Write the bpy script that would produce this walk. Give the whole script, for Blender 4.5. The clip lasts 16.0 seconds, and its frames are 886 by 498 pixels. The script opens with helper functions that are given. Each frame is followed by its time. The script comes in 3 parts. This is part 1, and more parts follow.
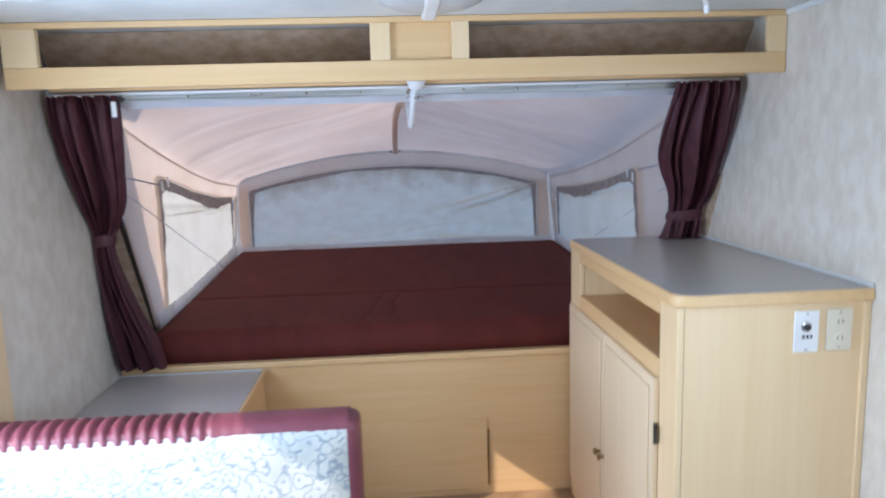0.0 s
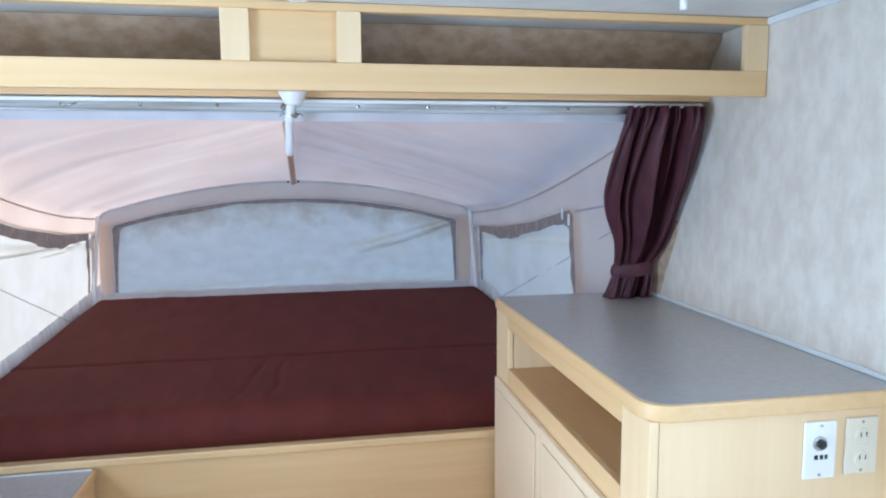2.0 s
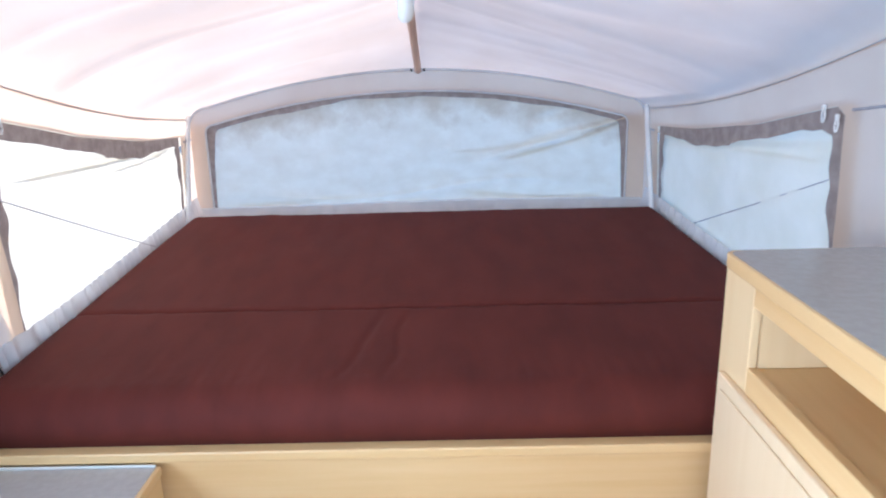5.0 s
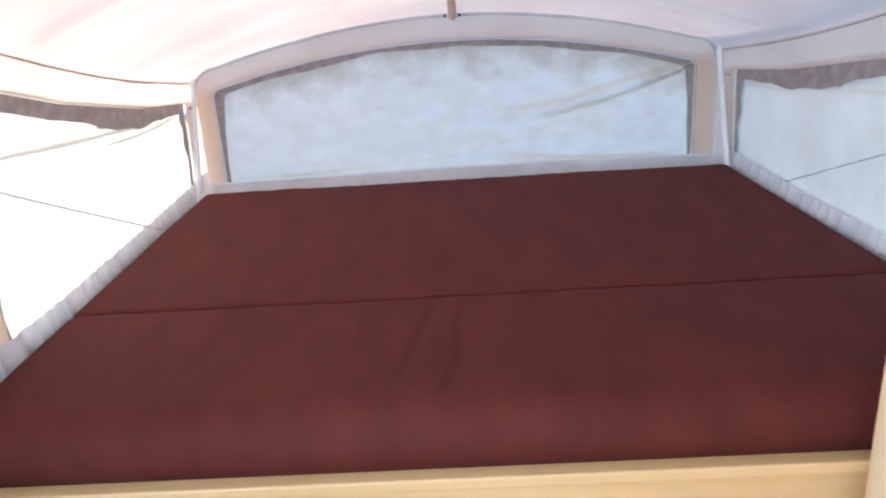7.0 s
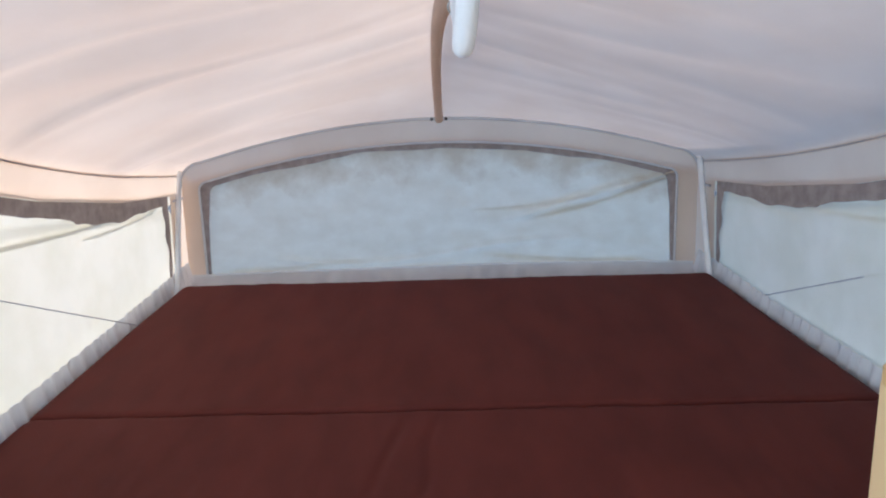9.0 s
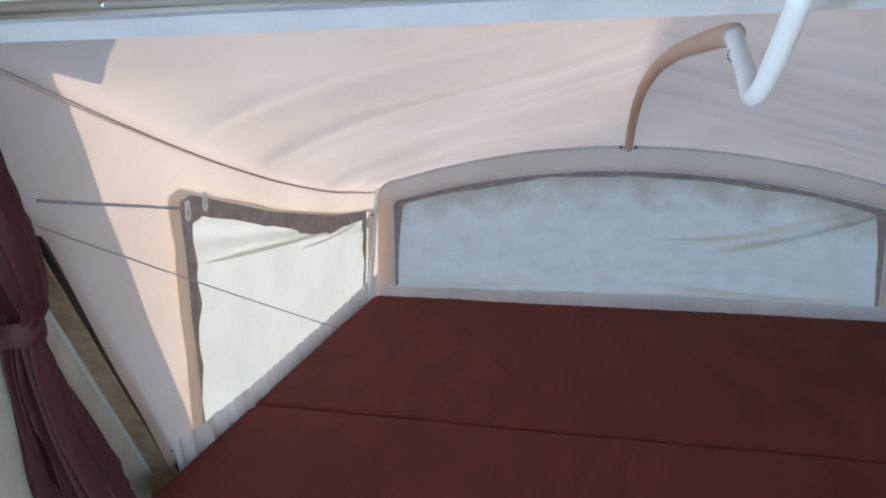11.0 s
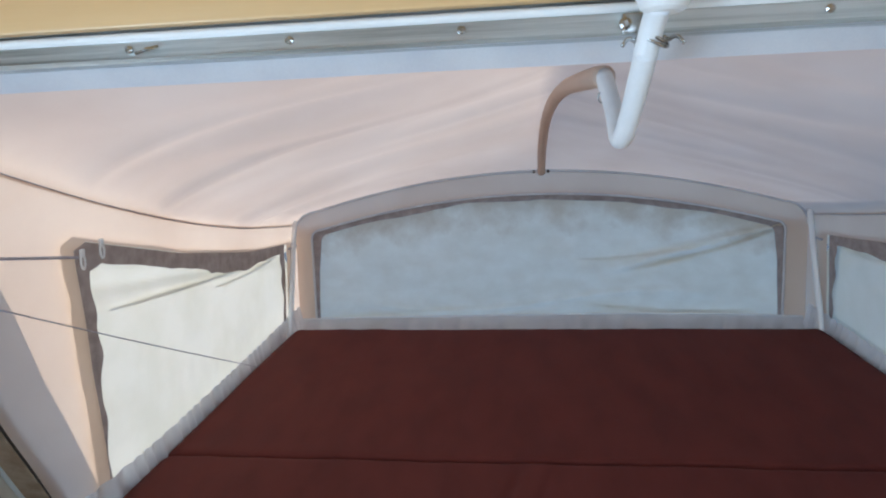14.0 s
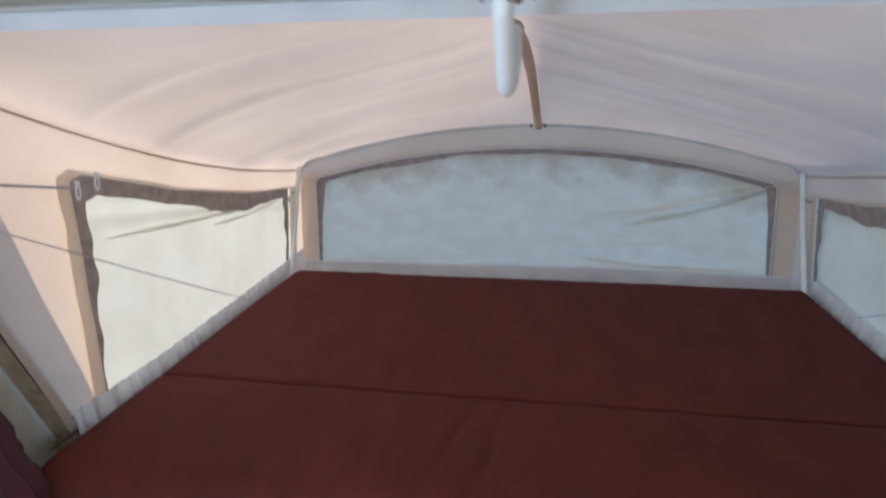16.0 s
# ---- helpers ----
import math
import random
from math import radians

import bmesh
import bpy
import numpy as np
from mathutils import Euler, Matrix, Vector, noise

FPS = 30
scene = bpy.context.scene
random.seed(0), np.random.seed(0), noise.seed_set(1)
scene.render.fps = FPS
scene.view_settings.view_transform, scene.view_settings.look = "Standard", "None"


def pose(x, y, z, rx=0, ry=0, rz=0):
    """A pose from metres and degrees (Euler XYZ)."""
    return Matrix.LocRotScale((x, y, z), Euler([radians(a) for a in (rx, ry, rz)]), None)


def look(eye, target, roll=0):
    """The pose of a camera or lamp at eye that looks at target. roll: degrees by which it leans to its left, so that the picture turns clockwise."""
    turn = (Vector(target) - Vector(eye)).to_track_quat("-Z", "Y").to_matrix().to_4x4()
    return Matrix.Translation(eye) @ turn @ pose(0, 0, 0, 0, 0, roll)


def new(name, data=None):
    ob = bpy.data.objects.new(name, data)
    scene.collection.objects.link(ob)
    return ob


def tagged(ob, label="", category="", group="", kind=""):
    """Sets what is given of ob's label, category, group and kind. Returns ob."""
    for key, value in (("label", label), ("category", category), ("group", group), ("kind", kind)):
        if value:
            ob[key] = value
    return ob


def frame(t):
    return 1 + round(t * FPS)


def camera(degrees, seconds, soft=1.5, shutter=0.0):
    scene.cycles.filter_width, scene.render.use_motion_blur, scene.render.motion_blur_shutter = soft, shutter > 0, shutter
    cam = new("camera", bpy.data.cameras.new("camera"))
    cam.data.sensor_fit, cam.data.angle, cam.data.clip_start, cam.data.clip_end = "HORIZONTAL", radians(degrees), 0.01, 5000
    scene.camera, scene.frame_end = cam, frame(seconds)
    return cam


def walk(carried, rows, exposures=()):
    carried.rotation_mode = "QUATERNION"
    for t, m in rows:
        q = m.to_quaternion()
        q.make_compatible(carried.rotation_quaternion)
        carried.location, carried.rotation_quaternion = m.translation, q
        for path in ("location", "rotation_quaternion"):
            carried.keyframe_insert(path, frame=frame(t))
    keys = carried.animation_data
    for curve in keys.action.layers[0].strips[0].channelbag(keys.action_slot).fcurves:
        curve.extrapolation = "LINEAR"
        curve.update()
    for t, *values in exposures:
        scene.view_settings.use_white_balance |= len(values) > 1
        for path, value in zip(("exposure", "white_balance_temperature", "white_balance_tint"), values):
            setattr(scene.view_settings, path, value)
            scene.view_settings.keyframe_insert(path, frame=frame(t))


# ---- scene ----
cam = camera(66.0, 16.0, soft=2.0, shutter=0.5)
PATH = [
    (0, (-0.051, 0.080, 1.519), (0.073, 2.053, 1.218), -1.7),
    (0.5, (0.084, 0.274, 1.532), (0.197, 2.257, 1.292), 1.9),
    (1, (0.162, 0.419, 1.556), (0.238, 2.404, 1.325), -0.8),
    (1.5, (0.13, 0.571, 1.529), (0.333, 2.543, 1.265), -1.5),
    (2, (0.084, 0.651, 1.537), (0.432, 2.608, 1.311), -0.4),
    (2.5, (0.134, 0.805, 1.515), (0.452, 2.748, 1.16), -1.5),
    (3, (0.303, 1.015, 1.535), (0.36, 2.97, 1.119), -0.2),
    (3.5, (0.295, 1.139, 1.524), (0.332, 3.09, 1.088), -0.3),
    (4, (0.214, 1.266, 1.501), (0.387, 3.186, 0.967), -1.1),
    (4.5, (0.128, 1.354, 1.529), (0.135, 3.285, 1.008), -0.4),
    (7, (-0.056, 1.771, 1.462), (-0.124, 3.668, 0.835), -3.8),
    (7.5, (-0.079, 1.819, 1.506), (-0.266, 3.74, 0.985), -3.5),
    (8, (-0.064, 1.829, 1.531), (-0.309, 3.764, 1.087), -2.1),
    (8.5, (-0.043, 1.826, 1.521), (-0.191, 3.778, 1.11), -2.2),
    (9, (-0.01, 1.816, 1.53), (-0.048, 3.774, 1.123), -1.8),
    (9.5, (-0.054, 1.795, 1.531), (-0.217, 3.749, 1.135), -1.4),
    (10, (-0.133, 1.769, 1.545), (-0.541, 3.693, 1.183), -1.4),
    (12.5, (-0.166, 1.727, 1.57), (-0.614, 3.65, 1.255), 0.3),
    (13, (-0.122, 1.756, 1.586), (-0.337, 3.73, 1.341), -0.4),
    (13.5, (-0.104, 1.774, 1.578), (-0.257, 3.747, 1.286), 0.0),
    (14, (-0.099, 1.752, 1.588), (-0.359, 3.714, 1.297), -2.1),
    (14.5, (-0.094, 1.72, 1.595), (-0.365, 3.686, 1.35), -1.3),
    (15, (-0.099, 1.695, 1.599), (-0.421, 3.647, 1.308), -0.9),
    (15.5, (-0.055, 1.697, 1.594), (-0.353, 3.651, 1.291), -1.4),
    (16, (0.092, 1.685, 1.572), (-0.284, 3.605, 1.157), -0.4),
]
walk(cam, [(t, look(eye, target, roll)) for t, eye, target, roll in PATH],
     exposures=[(0, 0.66, 5200, 13), (1, 0.90, 5030, 10), (2, 0.97, 4980, 9), (3.5, 1.40, 4980, 8), (4.5, 1.52, 5050, 9), (7, 1.52, 5450, 12), (8.5, 1.06, 5480, 10), (10, 0.88, 5180, 4), (12.5, 0.66, 5200, 4), (14.5, 0.66, 5250, 4), (16, 0.66, 5450, 6)])

# ---- light ----
SUN = Vector((1.0, 0.60, -0.75))
world = bpy.data.worlds.new("world")
scene.world = world
world.use_nodes = True
wn = world.node_tree.nodes
sky = wn.new("ShaderNodeTexSky")
sky.sky_type, sky.sun_disc = "NISHITA", False
sky.sun_elevation = math.atan2(0.75, math.hypot(1.0, 0.60))
sky.sun_rotation = math.atan2(-1.0, -0.60)
world.node_tree.links.new(sky.outputs[0], wn["Background"].inputs[0])
wn["Background"].inputs[1].default_value = 0.15
sun = new("sun", bpy.data.lights.new("sun", "SUN"))
sun.data.energy, sun.data.angle, sun.data.color = 3.1, radians(0.5), (1.0, 0.77, 0.54)
sun.matrix_world = look((0, 0, 6), Vector((0, 0, 6)) + SUN)


def fill_light(name, at, aim, w, h, power):
    lamp = new(name, bpy.data.lights.new(name, "AREA"))
    lamp.data.shape, lamp.data.size, lamp.data.size_y = "RECTANGLE", w, h
    lamp.data.energy, lamp.data.color = power, (0.80, 0.91, 1.0)
    lamp.matrix_world = look(at, aim)


# Right and rear lamps are added fill for windows that are never seen.
fill_light("added_fill_right", (1.16, 0.55, 1.25), (0, 0.55, 1.15), 1.1, 0.6, 11)
fill_light("added_fill_rear", (0, -1.53, 1.25), (0, 0, 1.2), 1.5, 0.6, 6)
fill_light("window_daylight_left", (-1.205, 1.27, 1.12), (0, 1.32, 1.12), 0.8, 0.75, 18)


# ---- materials ----
def lin(r, g, b):
    return tuple(((c / 255 + 0.055) / 1.055) ** 2.4 if c > 10 else c / 3295 for c in (r, g, b)) + (1.0,)


def material(name, a, b, scale=8.0, stretch=(1, 1, 1), rough=0.6, bump=0.1, fine=120.0, metal=0.0, translucent=0.0, detail=6.0, spread=(0.35, 0.65), bump_scale=None, specular=0.5, sheen=0.0):
    """Two base colours mixed by a broad noise, with a finer grain that also lifts the surface."""
    m = bpy.data.materials.new(name)
    m.use_nodes = True
    nodes, link = m.node_tree.nodes, m.node_tree.links.new
    bsdf = nodes["Principled BSDF"]
    tc, mp = nodes.new("ShaderNodeTexCoord"), nodes.new("ShaderNodeMapping")
    mp.inputs["Scale"].default_value = stretch
    link(tc.outputs["Object"], mp.inputs[0])
    n1, n2 = nodes.new("ShaderNodeTexNoise"), nodes.new("ShaderNodeTexNoise")
    n1.inputs["Scale"].default_value, n1.inputs["Detail"].default_value = scale, detail
    n2.inputs["Scale"].default_value, n2.inputs["Detail"].default_value = fine, 3
    link(mp.outputs[0], n1.inputs[0]), link(mp.outputs[0], n2.inputs[0])
    ramp = nodes.new("ShaderNodeValToRGB")
    ramp.color_ramp.elements[0].position, ramp.color_ramp.elements[1].position = spread
    ramp.color_ramp.elements[0].color, ramp.color_ramp.elements[1].color = a, b
    mix = nodes.new("ShaderNodeMath")
    mix.operation = "MULTIPLY_ADD"
    mix.inputs[1].default_value, mix.inputs[2].default_value = 0.22, -0.11
    link(n2.outputs[0], mix.inputs[0])
    add = nodes.new("ShaderNodeMath")
    link(n1.outputs[0], add.inputs[0]), link(mix.outputs[0], add.inputs[1])
    link(add.outputs[0], ramp.inputs[0])
    link(ramp.outputs[0], bsdf.inputs["Base Color"])
    bsdf.inputs["Roughness"].default_value, bsdf.inputs["Metallic"].default_value = rough, metal
    bsdf.inputs["Specular IOR Level"].default_value = specular
    bsdf.inputs["Sheen Weight"].default_value = sheen
    if bump:
        bp = nodes.new("ShaderNodeBump")
        bp.inputs["Strength"].default_value, bp.inputs["Distance"].default_value = bump, 0.004
        link(n2.outputs[0] if bump_scale is None else n1.outputs[0], bp.inputs["Height"])
        link(bp.outputs[0], bsdf.inputs["Normal"])
    if translucent:
        tr, ms = nodes.new("ShaderNodeBsdfTranslucent"), nodes.new("ShaderNodeMixShader")
        link(ramp.outputs[0], tr.inputs[0])
        ms.inputs[0].default_value = translucent
        link(bsdf.outputs[0], ms.inputs[1]), link(tr.outputs[0], ms.inputs[2])
        link(ms.outputs[0], nodes["Material Output"].inputs[0])
    return m


MAPLE_A, MAPLE_B = lin(217, 180, 124), lin(226, 193, 142)
wood_x = material("maple_grain_across", MAPLE_A, MAPLE_B, 3, (0.6, 14, 14), 0.38, 0.03, 40, spread=(0.2, 0.8))
wood_y = material("maple_grain_along", MAPLE_A, MAPLE_B, 3, (14, 0.6, 14), 0.38, 0.03, 40, spread=(0.2, 0.8))
wood_z = material("maple_grain_upright", lin(229, 200, 152), lin(236, 210, 166), 3, (14, 14, 0.6), 0.38, 0.03, 40, spread=(0.2, 0.8))
wood_pale = material("pale_maple_upright", lin(228, 204, 166), lin(234, 212, 178), 3, (14, 14, 0.6), 0.38, 0.03, 40, spread=(0.2, 0.8))
wallpaper = material("mottled_beige_wallpaper", lin(208, 198, 182), lin(221, 213, 199), 26, (1, 1, 0.6), 0.75, 0.05, 160)
shelf_paper = material("mottled_brown_panel", lin(170, 146, 118), lin(194, 172, 146), 22, (1, 1, 1.6), 0.8, 0.05, 160)
laminate = material("grey_mottled_laminate", lin(176, 172, 168), lin(182, 178, 175), 60, (1, 1, 1), 0.27, 0.02, 260)
ceiling_white = material("white_ceiling_vinyl", lin(214, 216, 214), lin(228, 230, 228), 5, (1, 1, 1), 0.55, 0.03, 200)
floor_vinyl = material("tan_vinyl", lin(150, 122, 92), lin(182, 152, 118), 10, (1, 1, 1), 0.4, 0.05, 90)
canvas = material("tan_tent_canvas", lin(222, 201, 183), lin(229, 210, 193), 4, (1, 1, 1), 0.85, 0.12, 500, translucent=0.47)
canvas_hem = material("pale_grey_canvas", lin(218, 218, 222), lin(232, 232, 234), 8, (1, 1, 1), 0.85, 0.1, 400, translucent=0.4)
flap = material("white_flap_cloth", lin(236, 233, 218), lin(244, 241, 229), 7, (1, 1, 1), 0.85, 0.1, 400, translucent=0.35)
edge_tape = material("grey_zip_tape", lin(150, 138, 134), lin(172, 160, 156), 30, (1, 1, 1), 0.85, 0.2, 500, translucent=0.2)
burgundy = material("burgundy_cloth", lin(81, 33, 27), lin(90, 38, 31), 7, (1.6, 0.7, 1), 0.8, 0.12, 500, specular=0.25)
burgundy_curtain = material("burgundy_curtain_cloth", lin(66, 30, 38), lin(84, 42, 50), 6, (3, 3, 0.5), 0.62, 0.1, 400)
burgundy_vinyl = material("burgundy_welt", lin(104, 52, 62), lin(118, 62, 72), 9, (1, 1, 1), 0.42, 0.08, 300)
aluminium = material("brushed_aluminium", lin(164, 170, 168), lin(222, 226, 224), 5, (0.5, 22, 22), 0.30, 0.05, 60, metal=0.9)
dark_metal = material("dark_metal_strip", lin(66, 60, 56), lin(92, 86, 80), 9, (1, 1, 1), 0.4, 0.05, 200, metal=0.6)
steel = material("bright_steel", lin(170, 170, 168), lin(200, 200, 198), 30, (1, 1, 1), 0.25, 0.02, 200, metal=1.0)
white_plastic = material("white_plastic", lin(232, 232, 230), lin(240, 240, 238), 12, (1, 1, 1), 0.35, 0.02, 200)
white_pipe = material("white_sleeved_pipe", lin(222, 222, 222), lin(234, 234, 234), 12, (1, 1, 1), 0.5, 0.05, 300)
ivory_plastic = material("ivory_plastic", lin(222, 214, 190), lin(230, 222, 200), 12, (1, 1, 1), 0.4, 0.02, 200)
black_plastic = material("black_plastic", lin(24, 24, 26), lin(36, 36, 38), 12, (1, 1, 1), 0.4, 0.02, 200)
dark_foam = material("dark_foam", lin(48, 36, 34), lin(66, 50, 46), 20, (1, 1, 1), 0.9, 0.2, 200)
cord_mat = material("grey_cord", lin(186, 182, 190), lin(202, 198, 204), 60, (1, 1, 1), 0.8, 0.1, 500, translucent=0.35)
brass = material("antique_brass", lin(120, 92, 52), lin(150, 120, 74), 20, (1, 1, 1), 0.35, 0.05, 200, metal=0.9)
shell_white = material("white_siding", lin(222, 222, 218), lin(232, 232, 228), 3, (1, 1, 1), 0.5, 0.03, 60)
# Unseen ground; its grey is chosen to bounce less warm light onto the canvas.
bounce_grey = material("unseen_grey_ground", lin(92, 98, 102), lin(112, 117, 120), 1.2, (1, 1, 1), 0.95, 0.3, 30)
dome_glass = material("milky_lens_plastic", lin(228, 228, 226), lin(238, 238, 236), 12, (1, 1, 1), 0.25, 0.02, 200, translucent=0.3)


def floral(name):
    """Pale blue-grey woven upholstery with darker scrolls."""
    m = material(name, lin(170, 172, 166), lin(194, 194, 184), 9, (1, 1, 1), 0.8, 0.15, 400)
    nodes, link = m.node_tree.nodes, m.node_tree.links.new
    bsdf = nodes["Principled BSDF"]
    ramp = [n for n in nodes if n.type == "VALTORGB"][0]
    tc = [n for n in nodes if n.type == "TEX_COORD"][0]
    warp = nodes.new("ShaderNodeTexNoise")
    warp.inputs["Scale"].default_value = 16
    vadd = nodes.new("ShaderNodeMixRGB")
    vadd.blend_type, vadd.inputs[0].default_value = "ADD", 0.06
    link(tc.outputs["Object"], warp.inputs[0]), link(tc.outputs["Object"], vadd.inputs[1]), link(warp.outputs[1], vadd.inputs[2])
    vor = nodes.new("ShaderNodeTexVoronoi")
    vor.feature, vor.inputs["Scale"].default_value = "F1", 26
    link(vadd.outputs[0], vor.inputs[0])
    wave = nodes.new("ShaderNodeMath")
    wave.operation, wave.inputs[1].default_value = "MULTIPLY", 15
    sine = nodes.new("ShaderNodeMath")
    sine.operation = "SINE"
    link(vor.outputs[0], wave.inputs[0]), link(wave.outputs[0], sine.inputs[0])
    r2 = nodes.new("ShaderNodeValToRGB")
    r2.color_ramp.elements[0].position, r2.color_ramp.elements[1].position = 0.72, 0.85
    link(sine.outputs[0], r2.inputs[0])
    mx = nodes.new("ShaderNodeMixRGB")
    mx.inputs[2].default_value = lin(140, 148, 152)
    link(r2.outputs[0], mx.inputs[0]), link(ramp.outputs[0], mx.inputs[1])
    link(mx.outputs[0], bsdf.inputs["Base Color"])
    return m


floral_cloth = floral("floral_upholstery")


def stained_cloth(name):
    """White flap cloth: faint mottling, and tan water stains that run down from the arched hem."""
    m = material(name, lin(230, 221, 204), lin(243, 237, 224), 11, (1, 1, 1.5), 0.85, 0.1, 400, translucent=0.58, detail=9, spread=(0.25, 0.75))
    nodes, link = m.node_tree.nodes, m.node_tree.links.new
    bsdf = nodes["Principled BSDF"]
    ramp = [n for n in nodes if n.type == "VALTORGB"][0]
    tc = [n for n in nodes if n.type == "TEX_COORD"][0]
    tr = [n for n in nodes if n.type == "BSDF_TRANSLUCENT"][0]

    def calc(op, a, b):
        n = nodes.new("ShaderNodeMath")
        n.operation = op
        for k, v in enumerate((a, b)):
            if isinstance(v, (int, float)):
                n.inputs[k].default_value = v
            else:
                link(v, n.inputs[k])
        return n.outputs[0]

    sep = nodes.new("ShaderNodeSeparateXYZ")
    link(tc.outputs["Object"], sep.inputs[0])
    off = calc("ADD", sep.outputs[0], 0.07)
    arch = calc("MULTIPLY", calc("MULTIPLY", off, off), 0.145)
    blot = nodes.new("ShaderNodeTexNoise")
    blot.inputs["Scale"].default_value, blot.inputs["Detail"].default_value = 6.5, 7
    blot.inputs["Roughness"].default_value = 0.62
    link(tc.outputs["Object"], blot.inputs[0])
    depth = calc("ADD", sep.outputs[2], arch)
    reach = calc("ADD", depth, calc("MULTIPLY", calc("SUBTRACT", blot.outputs[0], 0.5), 0.42))
    r2 = nodes.new("ShaderNodeValToRGB")
    r2.color_ramp.elements[0].position, r2.color_ramp.elements[1].position = 0.30, 0.85
    link(calc("MULTIPLY", calc("SUBTRACT", reach, 1.19), 4.5), r2.inputs[0])
    ring = calc("MULTIPLY", r2.outputs[0], 0.62)
    mx = nodes.new("ShaderNodeMixRGB")
    mx.inputs[2].default_value = lin(192, 168, 138)
    link(ring, mx.inputs[0]), link(ramp.outputs[0], mx.inputs[1])
    link(mx.outputs[0], bsdf.inputs["Base Color"]), link(mx.outputs[0], tr.inputs[0])
    return m


end_flap = stained_cloth("stained_white_flap_cloth")


# ---- mesh helpers ----
def part(name, bm, mat, parent=None, label="", smooth=False):
    bmesh.ops.recalc_face_normals(bm, faces=bm.faces)
    me = bpy.data.meshes.new(name)
    bm.to_mesh(me)
    bm.free()
    me.materials.append(mat)
    if smooth:
        me.polygons.foreach_set("use_smooth", [True] * len(me.polygons))
    ob = new(name, me)
    if parent is not None:
        ob.parent = parent
        ob.matrix_parent_inverse = parent.matrix_world.inverted()
    if label:
        ob["label"] = label
    return ob


def thing(name, x, y, z, label, category, group="", kind=""):
    ob = new(name)
    ob.location = (x, y, z)
    ob.matrix_world = Matrix.Translation((x, y, z))
    ob.empty_display_size = 0.05
    return tagged(ob, label, category, group, kind)


def box(x0, x1, y0, y1, z0, z1, bevel=0.0, bm=None, segments=2):
    b = bmesh.new()
    bmesh.ops.create_cube(b, size=1)
    for v in b.verts:
        v.co = Vector((x0 + (v.co.x + 0.5) * (x1 - x0), y0 + (v.co.y + 0.5) * (y1 - y0), z0 + (v.co.z + 0.5) * (z1 - z0)))
    if bevel:
        bmesh.ops.bevel(b, geom=b.edges[:], offset=bevel, segments=segments, profile=0.5, affect="EDGES")
    return joined(bm, b)


def joined(bm, b):
    if bm is None:
        return b
    me = bpy.data.meshes.new("tmp")
    b.to_mesh(me)
    b.free()
    bm.from_mesh(me)
    bpy.data.meshes.remove(me)
    return bm


def prism(points, axis, a, c, bevel=0.0, bm=None):
    """A flat polygon given in the other two axes, drawn out along one axis from a to c."""
    b = bmesh.new()
    def at(p, q):
        return {"x": (q, p[0], p[1]), "y": (p[0], q, p[1]), "z": (p[0], p[1], q)}[axis]
    lo, hi = [b.verts.new(at(p, a)) for p in points], [b.verts.new(at(p, c)) for p in points]
    b.faces.new(lo), b.faces.new(hi[::-1])
    for i in range(len(points)):
        j = (i + 1) % len(points)
        b.faces.new((lo[i], lo[j], hi[j], hi[i]))
    if bevel:
        bmesh.ops.recalc_face_normals(b, faces=b.faces)
        bmesh.ops.bevel(b, geom=b.edges[:], offset=bevel, segments=2, profile=0.5, affect="EDGES")
    return joined(bm, b)


def lathe(profile, at, axis="z", n=24, bm=None):
    """A turned shape: (radius, height) rows about an axis through a place."""
    b = bmesh.new()
    rings = []
    for r, h in profile:
        ring = []
        for i in range(n):
            u, v = r * math.cos(2 * math.pi * i / n), r * math.sin(2 * math.pi * i / n)
            ring.append(b.verts.new(Vector(at) + Vector({"z": (u, v, h), "y": (u, h, v), "x": (h, u, v)}[axis])))
        rings.append(ring)
    for p, q in zip(rings, rings[1:]):
        for i in range(n):
            b.faces.new((p[i], p[(i + 1) % n], q[(i + 1) % n], q[i]))
    b.faces.new(rings[0]), b.faces.new(rings[-1])
    return joined(bm, b)


def smooth_line(points, n):
    """Catmull-Rom through a few points."""
    pts = [Vector(p) for p in points]
    pts = [2 * pts[0] - pts[1]] + pts + [2 * pts[-1] - pts[-2]]
    out = []
    for i in range(1, len(pts) - 2):
        a, b, c, d = pts[i - 1:i + 3]
        for k in range(n):
            t = k / n
            out.append(0.5 * ((2 * b) + (c - a) * t + (2 * a - 5 * b + 4 * c - d) * t * t + (3 * b - 3 * c + d - a) * t ** 3))
    out.append(pts[-2])
    return out


def tube(points, r, n=8, sides=12, bm=None, smooth=True):
    line = smooth_line(points, n) if smooth else [Vector(p) for p in points]
    b = bmesh.new()
    rings, up = [], Vector((0.13, 0.21, 0.97))
    for i, p in enumerate(line):
        d = (line[min(i + 1, len(line) - 1)] - line[max(i - 1, 0)]).normalized()
        u = d.cross(up).normalized()
        if u.length < 0.1:
            u = Vector((1, 0, 0))
        w = d.cross(u)
        rings.append([b.verts.new(p + r * (math.cos(2 * math.pi * k / sides) * u + math.sin(2 * math.pi * k / sides) * w)) for k in range(sides)])
    for p, q in zip(rings, rings[1:]):
        for k in range(sides):
            b.faces.new((p[k], p[(k + 1) % sides], q[(k + 1) % sides], q[k]))
    b.faces.new(rings[0]), b.faces.new(rings[-1])
    return joined(bm, b)


